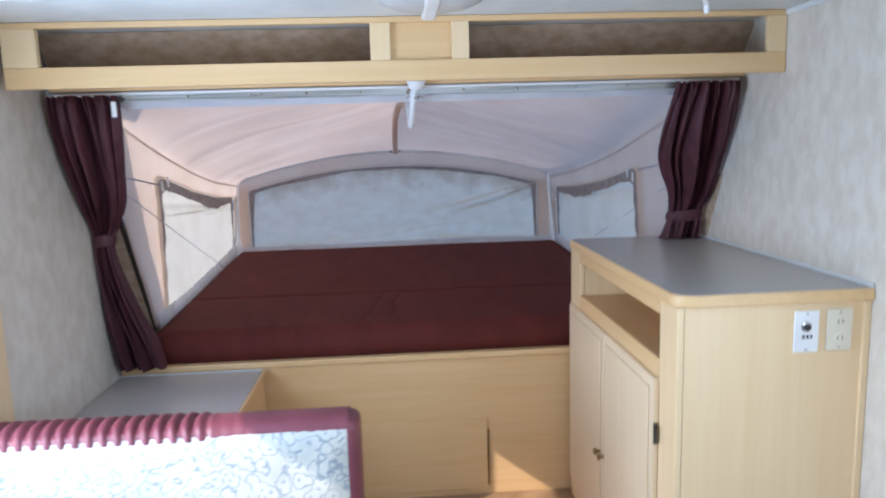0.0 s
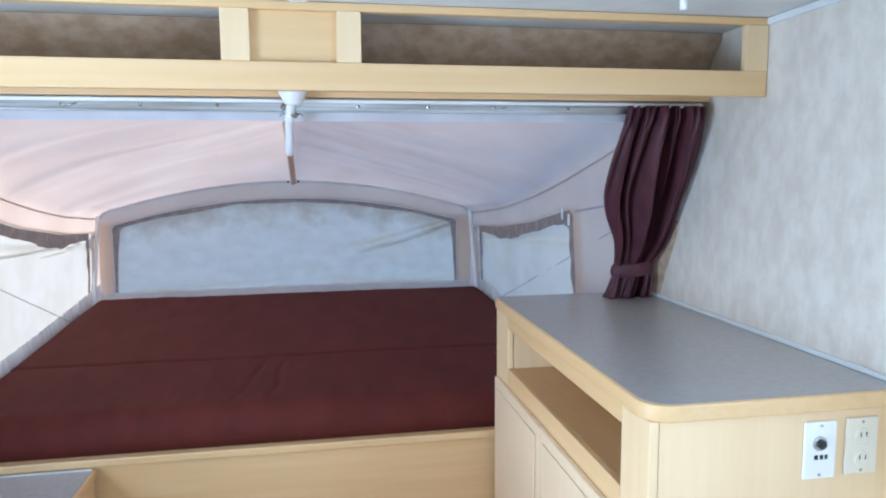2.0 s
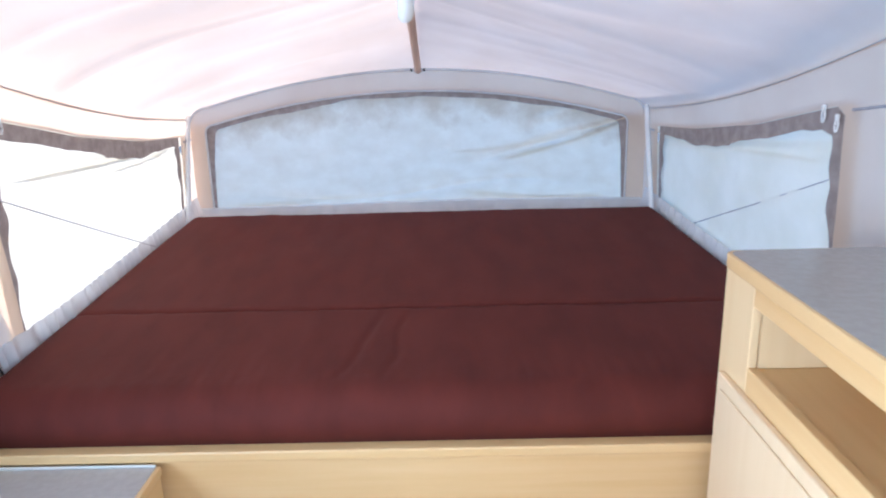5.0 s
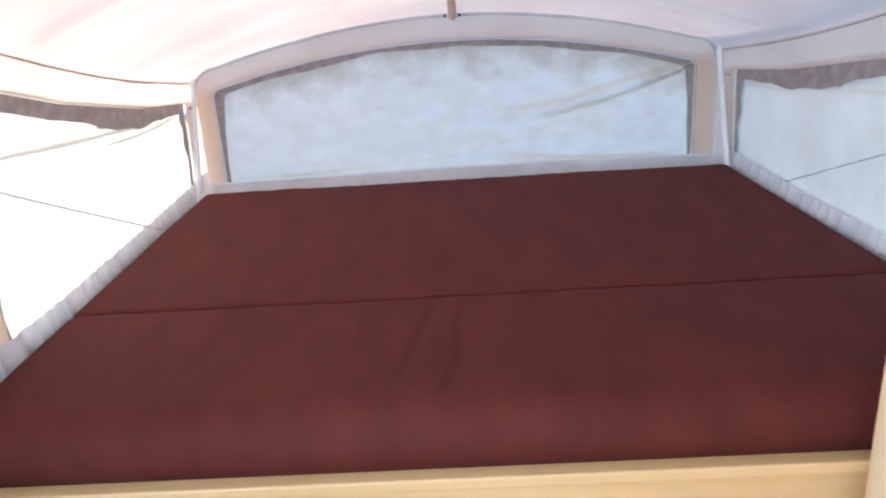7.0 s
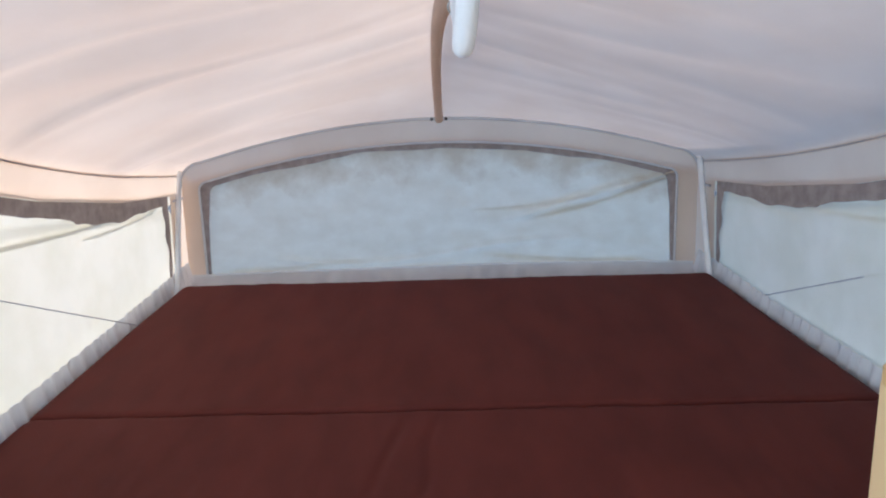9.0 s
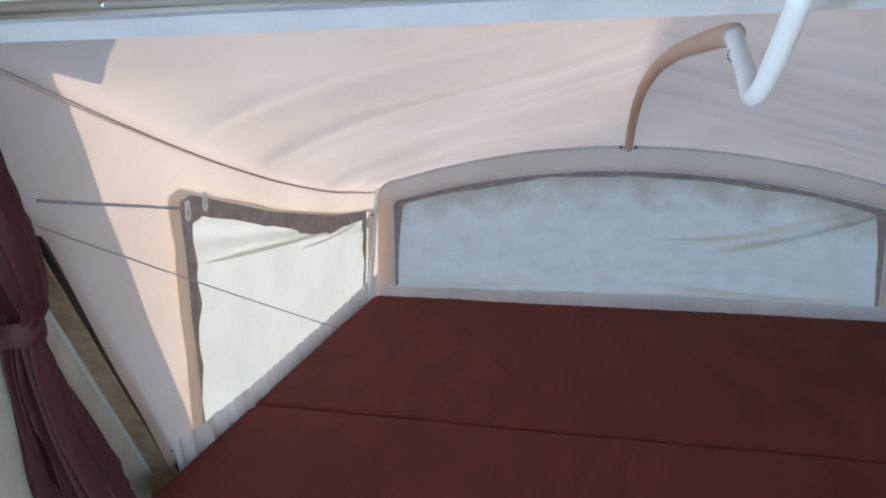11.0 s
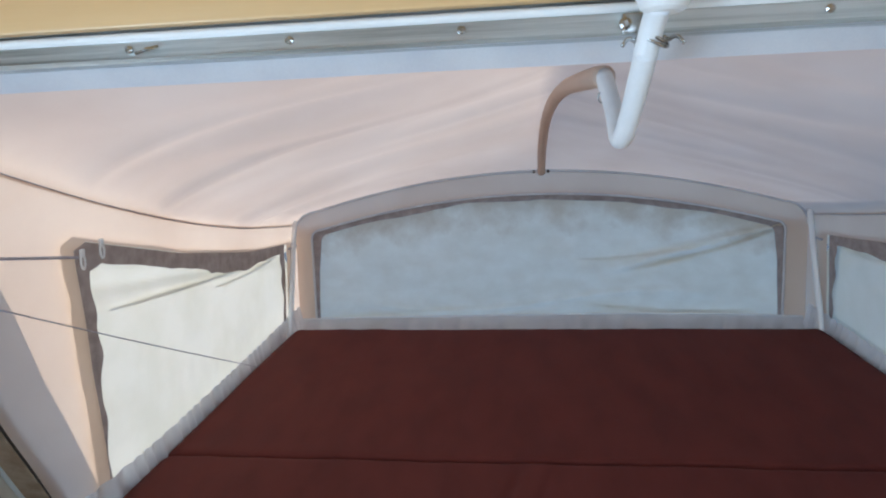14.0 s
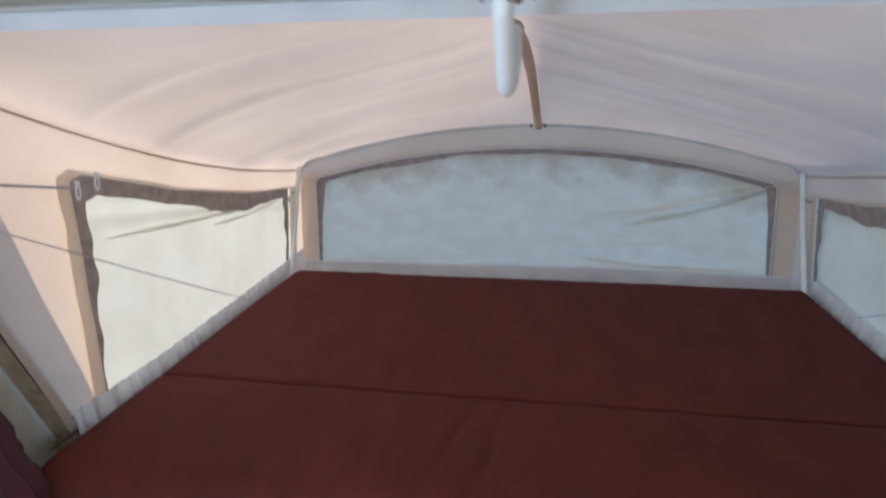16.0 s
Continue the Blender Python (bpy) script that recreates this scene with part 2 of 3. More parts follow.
def sheet(rows_, close=False):
    """A skin over rows of places, all of one length."""
    b = bmesh.new()
    vs = [[b.verts.new(p) for p in row] for row in rows_]
    for p, q in zip(vs, vs[1:]):
        for i in range(len(p) - (0 if close else 1)):
            j = (i + 1) % len(p)
            b.faces.new((p[i], p[j], q[j], q[i]))
    return b


def cast(poly, c, ang):
    """Where a ray from c leaves a flat polygon."""
    dx, dy, best = math.cos(ang), math.sin(ang), None
    for (ax, ay), (bx, by) in zip(poly, poly[1:] + poly[:1]):
        ex, ey = bx - ax, by - ay
        det = dx * -ey + dy * ex
        if abs(det) < 1e-12:
            continue
        t = ((ax - c[0]) * -ey + (ay - c[1]) * ex) / det
        s = (dx * (ay - c[1]) - dy * (ax - c[0])) / det
        if t > 0 and -1e-9 <= s <= 1 + 1e-9 and (best is None or t > best):
            best = t
    return (c[0] + best * dx, c[1] + best * dy)


def angles(polys, c, n):
    out = [2 * math.pi * i / n for i in range(n)]
    for poly in polys:
        out += [math.atan2(y - c[1], x - c[0]) % (2 * math.pi) for x, y in poly]
    out = sorted(out)
    return [a for i, a in enumerate(out) if i == 0 or a - out[i - 1] > 1e-4]


def lerp(a, b, t):
    return a + (b - a) * t


def arc_loop(xl, xr, zb, zc, zm, corner, n=20):
    """Upright arched outline: bottom left, bottom right, then over the arch."""
    pts = [(xl, zb), (xr, zb)]
    def top(x):
        u = (2 * x - xl - xr) / (xr - xl)
        return zm - (zm - zc) * u * u
    for k in range(6):
        a = math.pi / 2 * k / 5
        pts.append((xr - corner * (1 - math.cos(a)), top(xr - corner) - corner * (1 - math.sin(a))))
    for k in range(1, n):
        x = lerp(xr - corner, xl + corner, k / n)
        pts.append((x, top(x)))
    for k in range(6):
        a = math.pi / 2 * k / 5
        pts.append((xl + corner * (1 - math.sin(a)), top(xl + corner) - corner * (1 - math.cos(a))))
    return pts


# ---- setting ----
WL, WR, CEIL = -1.215, 1.175, 1.905
SL = -1.185
REAR = -1.55
DIAG = [(2.52, CEIL), (2.52, 1.64), (2.76, 1.34), (3.10, 0.72), (3.10, 0.0)]

# Outline of an unseen outer thickening, shaped to throw a shadow on the canvas.
SHADE_FLARE = [(2.56, CEIL), (2.67, 1.66), (2.92, 1.11), (3.10, 0.72), (3.10, 0.0)]


def side_wall(name, x0, x1, y0, y1, z0, z1, label):
    """Trailer side with one window hole, a raked front edge and an unseen outer flare added to shade the canvas."""
    bm = box(x0, x1, REAR, y0, 0, CEIL)
    box(x0, x1, y0, y1, 0, z0, bm=bm)
    box(x0, x1, y0, y1, z1, CEIL, bm=bm)
    prism([(y1, 0), (y1, CEIL)] + DIAG, "x", x0, x1, bm=bm)
    xa = x0 - 0.13 if x0 < 0 else x1 + 0.001
    prism([(y1 + 0.06, 0), (y1 + 0.06, CEIL)] + SHADE_FLARE, "x", xa, xa + 0.129, bm=bm)
    return tagged(part(name, bm, wallpaper), label, "wall", kind="structure")


side_wall("wall_left", -1.30, WL, 0.85, 1.955, 0.70, 1.50, "mottled beige papered side wall")
# This window hole and the rear one are unseen, added with the fill lamps.
side_wall("wall_right", WR, 1.25, 0.15, 1.1, 1.0, 1.55, "mottled beige papered side wall")
bm = box(WL - 0.03, 1.215, REAR - 0.05, REAR, 0, 0.98)
box(WL - 0.03, 1.215, REAR - 0.05, REAR, 1.55, CEIL, bm=bm)
box(WL - 0.03, -0.75, REAR - 0.05, REAR, 0.98, 1.55, bm=bm)
box(0.75, 1.215, REAR - 0.05, REAR, 0.98, 1.55, bm=bm)
tagged(part("wall_rear", bm, wallpaper), "mottled beige papered rear wall", "wall", kind="structure")
tagged(part("floor", box(WL - 0.03, 1.215, REAR - 0.05, 3.1, -0.05, 0), floor_vinyl), "tan vinyl trailer floor", "floor", kind="structure")
bm = box(-1.26, 1.22, REAR - 0.05, 2.52, CEIL, CEIL + 0.018)
for y in (0.3, 1.9):
    box(WL, WR, y, y + 0.025, CEIL - 0.004, CEIL + 0.001, bm=bm)
tagged(part("ceiling", bm, ceiling_white), "white vinyl ceiling with batten strips", "ceiling", kind="structure")
# The roof's overhang is unseen, widened to cast shade on the tent front.
tagged(part("roof_shell", box(-1.44, 1.39, REAR - 0.08, 2.62, CEIL + 0.019, CEIL + 0.03), shell_white), "white trailer roof with an unseen overhang added to shade the canvas", "roof", kind="structure")
tagged(part("wall_header", box(WL, WR, 2.499, 2.52, 1.69, CEIL), ceiling_white), "narrow header over the bed opening", "wall", kind="structure")
tagged(part("ground", box(-400, 400, -400, 400, -0.75, -0.7), bounce_grey), "unseen ground outside, grey to keep bounced light cool", "ground", kind="structure")
for x in (WL, WR - 0.008):
    tagged(part("trim", box(x, x + 0.008, REAR, 2.2, CEIL - 0.018, CEIL - 0.002), ceiling_white), "thin white cove strip under the ceiling", "trim", kind="structure")
tagged(part("trim", box(WL + 0.001, WL + 0.02, 1.958, 2.06, 0.63, CEIL - 0.02, 0.003), wood_z), "pale maple upright board on the wall", "trim", kind="structure")

# ---- overhead shelf ----
shelf = thing("overhead_shelf", 0, 2.2, 1.72, "pale maple overhead shelf with two open bays", "shelf")
Y0, Y1 = 2.2, 2.46
part("bottom_rail", box(SL + 0.002, WR - 0.002, Y0, Y0 + 0.022, 1.715, 1.776, 0.002), wood_x, shelf)
part("top_rail", box(SL + 0.002, WR - 0.002, Y0, Y0 + 0.022, 1.886, 1.9035, 0.002), wood_x, shelf)
for x0, x1 in ((SL + 0.002, -1.085), (-0.118, -0.058), (0.127, 0.18), (1.115, WR - 0.002)):
    part("stile", box(x0, x1, Y0 + 0.0005, Y0 + 0.0215, 1.7762, 1.8858, 0.001), wood_z, shelf)
part("centre_panel", box(-0.0578, 0.1268, Y0 + 0.016, Y0 + 0.0215, 1.7762, 1.8858), wood_x, shelf)
part("shelf_board", box(SL + 0.002, WR - 0.002, Y0 + 0.0222, Y1 + 0.035, 1.765, 1.7755), wood_x, shelf)
part("cleat", box(SL + 0.002, WR - 0.002, 2.452, 2.4685, 1.727, 1.7648, 0.002), wood_x, shelf)
part("back_panel", prism([(Y1 + 0.03, 1.776), (Y1 + 0.036, 1.776), (Y1 - 0.06, 1.9035), (Y1 - 0.066, 1.9035)], "x", SL + 0.002, WR - 0.002), shelf_paper, shelf, "mottled brown back panel")
for x in (SL + 0.003, WR - 0.009):
    part("end_lining", box(x, x + 0.006, Y0 + 0.0225, Y1 - 0.07, 1.776, 1.9035), wallpaper, shelf)

# ---- rail over the opening ----
rail = thing("awning_rail", 0, 2.49, 1.69, "brushed aluminium rail screwed along the bed opening", "rail")
bm = box(-1.16, 1.16, 2.470, 2.4985, 1.692, 1.7245, 0.002)
box(-1.16, 1.16, 2.462, 2.4698, 1.6915, 1.696, bm=bm)
part("bar", bm, aluminium, rail)
part("white_bead", tube([(-1.16, 2.470, 1.7195), (1.16, 2.470, 1.7195)], 0.005, 1, 10, smooth=False), white_plastic, rail, "white plastic bead")
for x in (-0.95, -0.74, -0.53, -0.349, -0.167, 0.186, 0.37, 0.55, 0.76, 0.97):
    part("screw", lathe([(0.0045, 0.0), (0.0045, -0.002), (0.002, -0.0035)], (x, 2.4697, 1.7065), "y", 12), steel, rail)
for x in (-0.513, 0.567):
    part("clip", tube([(x - 0.008, 2.466, 1.702), (x + 0.008, 2.458, 1.704), (x + 0.018, 2.466, 1.708)], 0.0018, 4, 6), steel, rail)

# ---- bed ----


def bed_z(y):
    return 0.775 + (y - 2.9) * 0.112


def bed_left(y):
    return lerp(-1.115, -1.03, (y - 2.9) / 1.3)


def bed_right(y):
    return lerp(1.08, 0.92, (y - 2.9) / 1.3)


front = thing("bed_box", 0, 2.88, 0, "pale maple bed front panel with an access hatch", "bed base")
part("panel", box(WL + 0.002, WR - 0.002, 2.87, 2.888, 0.001, 0.625), wood_x, front)
part("top_rail", box(WL + 0.002, WR - 0.002, 2.846, 2.93, 0.626, 0.652, 0.004), wood_x, front)
hatch = part("hatch_door", box(-0.265, 0.292, 2.858, 2.8695, 0.03, 0.352, 0.003), wood_x, front)
part("hinge", tube([(0.296, 2.862, 0.05), (0.296, 2.862, 0.30)], 0.004, 1, 8, smooth=False), brass, hatch, "brass piano hinge")

platform = thing("bed_platform", 0, 3.5, 0.66, "fold-out bed platform carried beyond the wall", "bed platform")
b = prism([(2.935, bed_z(2.935) - 0.17), (2.935, bed_z(2.935) - 0.135), (4.36, bed_z(4.36) - 0.135), (4.36, bed_z(4.36) - 0.17)], "x", -1.14, 1.10)
part("deck", b, shell_white, platform)


def cushion(name, y0, y1, label, round_front):
    """A soft slab with rounded edges and shallow creases."""
    nx, prof = 280, []
    h = 0.128
    fr = 0.075 if round_front else 0.02
    prof = [(y0 + 0.01, -h)]
    for k in range(9):
        a = math.pi / 2 * k / 8
        prof.append((y0 + fr * (1 - math.cos(a)) * (1 if round_front else 1), -min(fr, h) * (1 - math.sin(a))))
    for k in range(1, 40):
        prof.append((lerp(y0 + fr, y1 - 0.015, k / 40), 0.0))
    for k in range(5):
        a = math.pi / 2 * k / 4
        prof.append((y1 - 0.015 + 0.015 * math.sin(a), -0.015 * (1 - math.cos(a))))
    prof.append((y1 - 0.004, -h))
    rows_ = []
    for y, dz in prof:
        row = []
        for i in range(nx + 1):
            u = i / nx
            e = min(u, 1 - u) * 2.0
            x = lerp(bed_left(y), bed_right(y), u)
            drop = 0.03 * max(0, 1 - e / 0.05) ** 2
            z = bed_z(y) + dz - (drop if dz > -h else 0)
            if dz > -h:
                z += 0.004 * noise.noise((x * 3, y * 3, 1.3)) + 0.0025 * noise.noise((x * 14, y * 4, 4.1)) + 0.0024 * noise.noise((x * 38, y * 7, 2.2)) * max(0.25, min(1.0, (3.2 - y) / 0.25)) + 0.0014 * noise.noise((x * 80, y * 30, 5.2)) * (1.0 if y < 2.98 else 0.2)
                if round_front:
                    for cx, s in ((-0.13, 0.22 + 0.1 * noise.noise((0, y * 6, 0))), (-0.06, 0.12 + 0.1 * noise.noise((3, y * 7, 0)))):
                        d = x - cx - s * (y - 3.34)
                        z -= 0.006 * math.exp(-(d / 0.011) ** 2) * max(0, min(1, (3.34 - y) / 0.1)) * max(0, min(1, (y - 2.88) / 0.2))
            row.append((x, y, z))
        rows_.append(row)
    b = sheet(rows_)
    bmesh.ops.holes_fill(b, edges=[e for e in b.edges if e.is_boundary])
    return tagged(part(name, b, burgundy, smooth=True), label, "mattress")


cushion("mattress_cushion", 2.872, 3.338, "burgundy cloth front mattress section with soft creases", True)
cushion("mattress_cushion", 3.341, 4.215, "burgundy cloth rear mattress section lying flat", False)

# ---- tent ----
YE = 4.38
AL, AR = -1.045, 0.905
tent = thing("bed_tent", 0, 3.5, 0.75, "tan canvas tent over the fold-out bed", "tent")
OUT = arc_loop(AL, AR, 0.83, 1.330, 1.490, 0.09)
WIN = arc_loop(-0.978, 0.828, 0.905, 1.272, 1.400, 0.035)
C = (-0.06, 1.12)


def end_y(x, z):
    u = (x + 0.06) / 0.98
    return YE + 0.06 * (1 - u * u) + 0.010 * noise.noise((x * 2.2, z * 2.2, 0.3))


def ring_sheet(outer, inner, c, place, rings=5, n=120):
    aa = angles((outer, inner), c, n)
    rows_ = []
    for k in range(rings + 1):
        row = []
        for a in aa:
            o, i = cast(outer, c, a), cast(inner, c, a)
            row.append(place(lerp(i[0], o[0], k / rings), lerp(i[1], o[1], k / rings)))
        rows_.append(row)
    return sheet(rows_, True)


def filled(inner, c, place, rings=14, n=120, grow=1.0):
    aa = angles((inner,), c, n)
    rows_ = []
    for k in range(1, rings + 1):
        row = []
        for a in aa:
            i = cast(inner, c, a)
            row.append(place(lerp(c[0], i[0], grow * k / rings), lerp(c[1], i[1], grow * k / rings)))
        rows_.append(row)
    b = sheet(rows_, True)
    b.verts.ensure_lookup_table()
    b.faces.new(b.verts[:len(aa)])
    return b


part("end_panel", ring_sheet(OUT, WIN, C, lambda x, z: (x, end_y(x, z), z)), canvas, tent, smooth=True)


def end_flap_place(x, z):
    f = 0.006 * noise.noise((x * 5, z * 9, 7.7)) + 0.002 * noise.noise((x * 18, z * 26, 3.7))
    f += 0.010 * math.exp(-((z - 1.335 - 0.22 * (x - 0.75)) / 0.018) ** 2) * max(0, min(1, (x - 0.3) / 0.3))
    f -= 0.006 * math.exp(-((z - 0.97 - 0.04 * math.sin(4 * x)) / 0.012) ** 2)
    d = (z - 1.19) - 0.28 * (x - 0.55)
    f += -0.024 * math.exp(-(d / 0.016) ** 2) * max(0, min(1, (x - 0.15) / 0.3))
    return (x, end_y(x, z) + 0.032 + f, z)


part("end_window_flap", filled(WIN, C, end_flap_place, 34, 260, 1.07), end_flap, tent, "water-stained white cloth window flap", smooth=True)


def shade_strip(name, line, width, place, off, mat):
    """A tapered strip of cloth added against the outside of a flap, darkening it like a shaded crease."""
    rows_ = [[], []]
    for k, (u, v) in enumerate(line):
        f = k / (len(line) - 1)
        h = width * math.sin(math.pi * min(1.0, 0.06 + 0.94 * f)) ** 0.7 * (0.75 + 0.25 * math.sin(9 * f)) * 0.5 + 0.001
        for row, sgn in zip(rows_, (-1, 1)):
            x, y, z = place(u, v + sgn * h)
            row.append((x + off[0], y + off[1], z))
    part(name, sheet(rows_), mat, tent, "strip added behind the flap to darken a crease", smooth=True)


# Added second layers that stand in for the shade of creases in the flap.
for a, b, w in (((0.30, 1.10), (0.80, 1.245), 0.030), ((0.05, 1.135), (0.55, 1.19), 0.012), ((0.10, 0.955), (0.75, 0.935), 0.018), ((-0.93, 0.93), (-0.35, 0.955), 0.012)):
    shade_strip("crease_shade", [(lerp(a[0], b[0], k / 24), lerp(a[1], b[1], k / 24) - 0.014 * math.sin(math.pi * k / 24)) for k in range(25)], w, end_flap_place, (0, 0.006), end_flap)


def rim(poly, c, place, w, name, mat, label=""):
    """Narrow tape round a window, its inner edge uneven."""
    aa = angles((poly,), c, 200)
    outer, inner = [], []
    for a in aa:
        x, z = cast(poly, c, a)
        r = math.hypot(x - c[0], z - c[1])
        k = (w + 0.14 * w * noise.noise((x * 14, z * 14, 2.0))) * max(0.3, min(1.0, 0.9 + 1.5 * math.sin(a)))
        k *= 1 + (0.4 * max(0.0, min(1.0, 2 * math.sin(a))) if w > 0.03 else 0.0)
        if w > 0.03:
            k *= 1 + 0.22 * math.sin(46 * (x + z) + 3 * noise.noise((x * 5, z * 5, 1.0))) * (1 - max(0.0, math.sin(a)) ** 0.5)
        else:
            k *= 1 + (0.0 + 0.9 * ((x - c[0]) / 0.9) ** 4 + 0.5 * noise.noise((x * 4, 0.0, 5.0))) * max(0.0, min(1.0, 4 * math.sin(a)))
        outer.append(place(x, z))
        cc, ss = max(-1.0, min(1.0, 3 * (x - c[0]) / (abs(x - c[0]) + abs(z - c[1])))), max(-1.0, min(1.0, 3 * (z - c[1]) / (abs(x - c[0]) + abs(z - c[1]))))
        inner.append(place(x - k * cc, z - k * ss))
    part(name, sheet([outer, inner], True), mat, tent, label, smooth=True)


rim(WIN, C, lambda x, z: (x, end_y(x, z) + 0.010, z), 0.022, "window_tape", edge_tape, "grey zip tape round the end window")
part("window_piping", tube([(x, end_y(x, z) - 0.002, z) for x, z in WIN[1:] + WIN[:1]], 0.0045, 1, 8, smooth=False), canvas_hem, tent)


def front_y(z):
    """Where the raked wall edge stands at a height."""
    return 2.52 if z > 1.64 else lerp(2.52, 2.755, (1.64 - z) / 0.28) if z > 1.36 else lerp(2.755, 3.095, (1.36 - z) / 0.63)


def side_place(left, bow=0.0):
    def place(y, z):
        t = (y - 2.5) / 1.88
        k = max(0.0, (y - front_y(z)) / (YE - front_y(z))) ** 0.6
        x = lerp(-1.138, -1.05, k) if left else lerp(1.162, 0.915, k)
        w = 0.005 * noise.noise((y * 2.5, z * 5, 3.1 if left else 8.2)) + 0.004 * noise.noise((y * 2 + z * 9, z * 4, 1.0))
        lean = 0.04 * (z - 1.0)
        inward = (0.02 * math.sin(math.pi * max(0, min(1, t))) + lean + w + bow)
        return (x + inward, y, z) if left else (x - inward, y, z)
    return place


def seam_z(t):
    return lerp(1.70, 1.305, t) - 0.078 * math.sin(math.pi * t)


for left in (True, False):
    place = side_place(left)
    outer = [(3.09, bed_z(3.1) - 0.09), (YE + 0.06, bed_z(YE) - 0.07)]
    outer += [(lerp(YE + 0.06, 2.5, k / 16), seam_z(1 - k / 16) + 0.001) for k in range(17)]
    outer += [(2.545, 1.61), (2.745, 1.36)]
    win = ([(3.17, 0.80), (4.255, 0.935), (4.255, 1.245), (3.9, 1.27), (3.5, 1.33), (3.12, 1.415), (3.085, 1.40)] if left
           else [(3.19, 0.80), (4.255, 0.935), (4.245, 1.245), (3.9, 1.265), (3.5, 1.315), (3.15, 1.39), (3.125, 1.37)])
    c = (3.65, 1.09)
    part("side_panel", ring_sheet(outer, win, c, place, 6, 120), canvas, tent, smooth=True)

    def flap_place(y, z, place=place, left=left):
        x, y, z = place(y, z)
        d = (z - 1.20) + 0.10 * (y - 4.2)
        f = 0.008 * noise.noise((y * 5, z * 6, 5.0)) + 0.0025 * noise.noise((y * 22, z * 16, 9.0)) - 0.018 * math.exp(-(d / 0.02) ** 2)
        return (x + ((-0.018 + f) if left else (0.018 - f)), y, z)

    part("side_window_flap", filled(win, c, flap_place, 26, 200, 1.09), flap, tent, "white cloth side window flap", smooth=True)
    # Strips behind the side flap, put there for crease shade.
    for a, b, w in (((3.2, 1.245), (4.23, 1.222), 0.015), ((3.7, 1.195), (4.22, 1.212), 0.010)):
        shade_strip("crease_shade", [(lerp(a[0], b[0], k / 24), lerp(a[1], b[1], k / 24) - 0.008 * math.sin(math.pi * k / 24)) for k in range(25)], w, flap_place, (-0.006 if left else 0.006, 0), flap)
    rim(win, c, side_place(left, -0.008), 0.040, "window_tape", edge_tape, "grey zip tape round the side window")
    for k in (0, 1):
        y, z = win[-1 - k]
        x, _, _ = place(y, z)
        s = 1 if left else -1
        p = Vector((x + s * 0.012, y + 0.010 + 0.026 * k, z - 0.012))
        b = tube([p + Vector((0, 0.007 * math.cos(a), 0.016 * math.sin(a) - 0.014)) for a in (2 * math.pi * n / 14 for n in range(15))], 0.0026, 1, 6, smooth=False)
        box(p.x - 0.003, p.x + 0.003, p.y - 0.006, p.y + 0.006, p.z, p.z + 0.014, 0.001, b)
        part("zip_pull", b, white_plastic, tent, "white metal zip pull", smooth=True)
    rows_ = []
    for k in range(5):
        row = []
        for i in range(181):
            y = lerp(3.06, YE - 0.02, i / 180)
            zt, zb = bed_z(y) + lerp(0.040, 0.036, (y - 3.06) / 1.3), bed_z(y) - 0.08
            x, _, _ = place(y, zt)
            ruff = (0.019 * math.sin(i * 0.95 + 2 * math.sin(i * 0.21)) + 0.006 * noise.noise((y * 25, 0, 0))) * (0.2 + 0.8 * k / 4)
            s = 1 if left else -1
            row.append((x + s * (0.006 + 0.012 * k / 4 + ruff), y, lerp(zt, zb, k / 4)))
        rows_.append(row)
    part("hem_ruffle", sheet(rows_), canvas_hem, tent, "gathered pale hem along the mattress", smooth=True)

rows_ = []
for k in range(4):
    row = []
    for i in range(161):
        x = lerp(AL + 0.01, AR - 0.01, i / 160)
        row.append((x, end_y(x, 0.93) - 0.012 - 0.03 * k / 3 + (0.011 * math.sin(i * 0.8 + 0.6 * k + 3 * math.sin(i * 0.13)) + 0.006 * noise.noise((x * 9, k * 0.7, 4.0))) * k / 3, lerp(0.922, 0.86, k / 3) + 0.004 * math.sin(x * 3)))
    rows_.append(row)
part("hem_ruffle", sheet(rows_), canvas_hem, tent, "gathered pale hem along the mattress", smooth=True)
part("hem_piping", tube([(lerp(AL + 0.01, AR - 0.01, k / 30), end_y(lerp(AL, AR, k / 30), 0.92) - 0.014, 0.922 + 0.004 * math.sin(3 * lerp(AL, AR, k / 30))) for k in range(31)], 0.0035, 2, 6), white_pipe, tent, "white piping")

for left in (True, False):
    rows_ = [[], []]
    for i in range(161):
        y = lerp(2.98, 4.19, i / 160)
        x = (bed_left(y) - 0.004) if left else (bed_right(y) + 0.004)
        s = 1 if left else -1
        w = 0.011 * noise.noise((y * 18, 0.5, s)) + 0.006 * noise.noise((y * 60, 1.5, s))
        rows_[0].append((x - s * 0.03, y, bed_z(y) - 0.035))
        rows_[1].append((x - s * 0.006, y, bed_z(y) - 0.012 + max(0.0, w)))
    part("edge_fringe", sheet(rows_), dark_foam, tent, "frayed dark strip beside the mattress", smooth=True)

# roof skin: from the arch forward and up to the rail
NR = 110


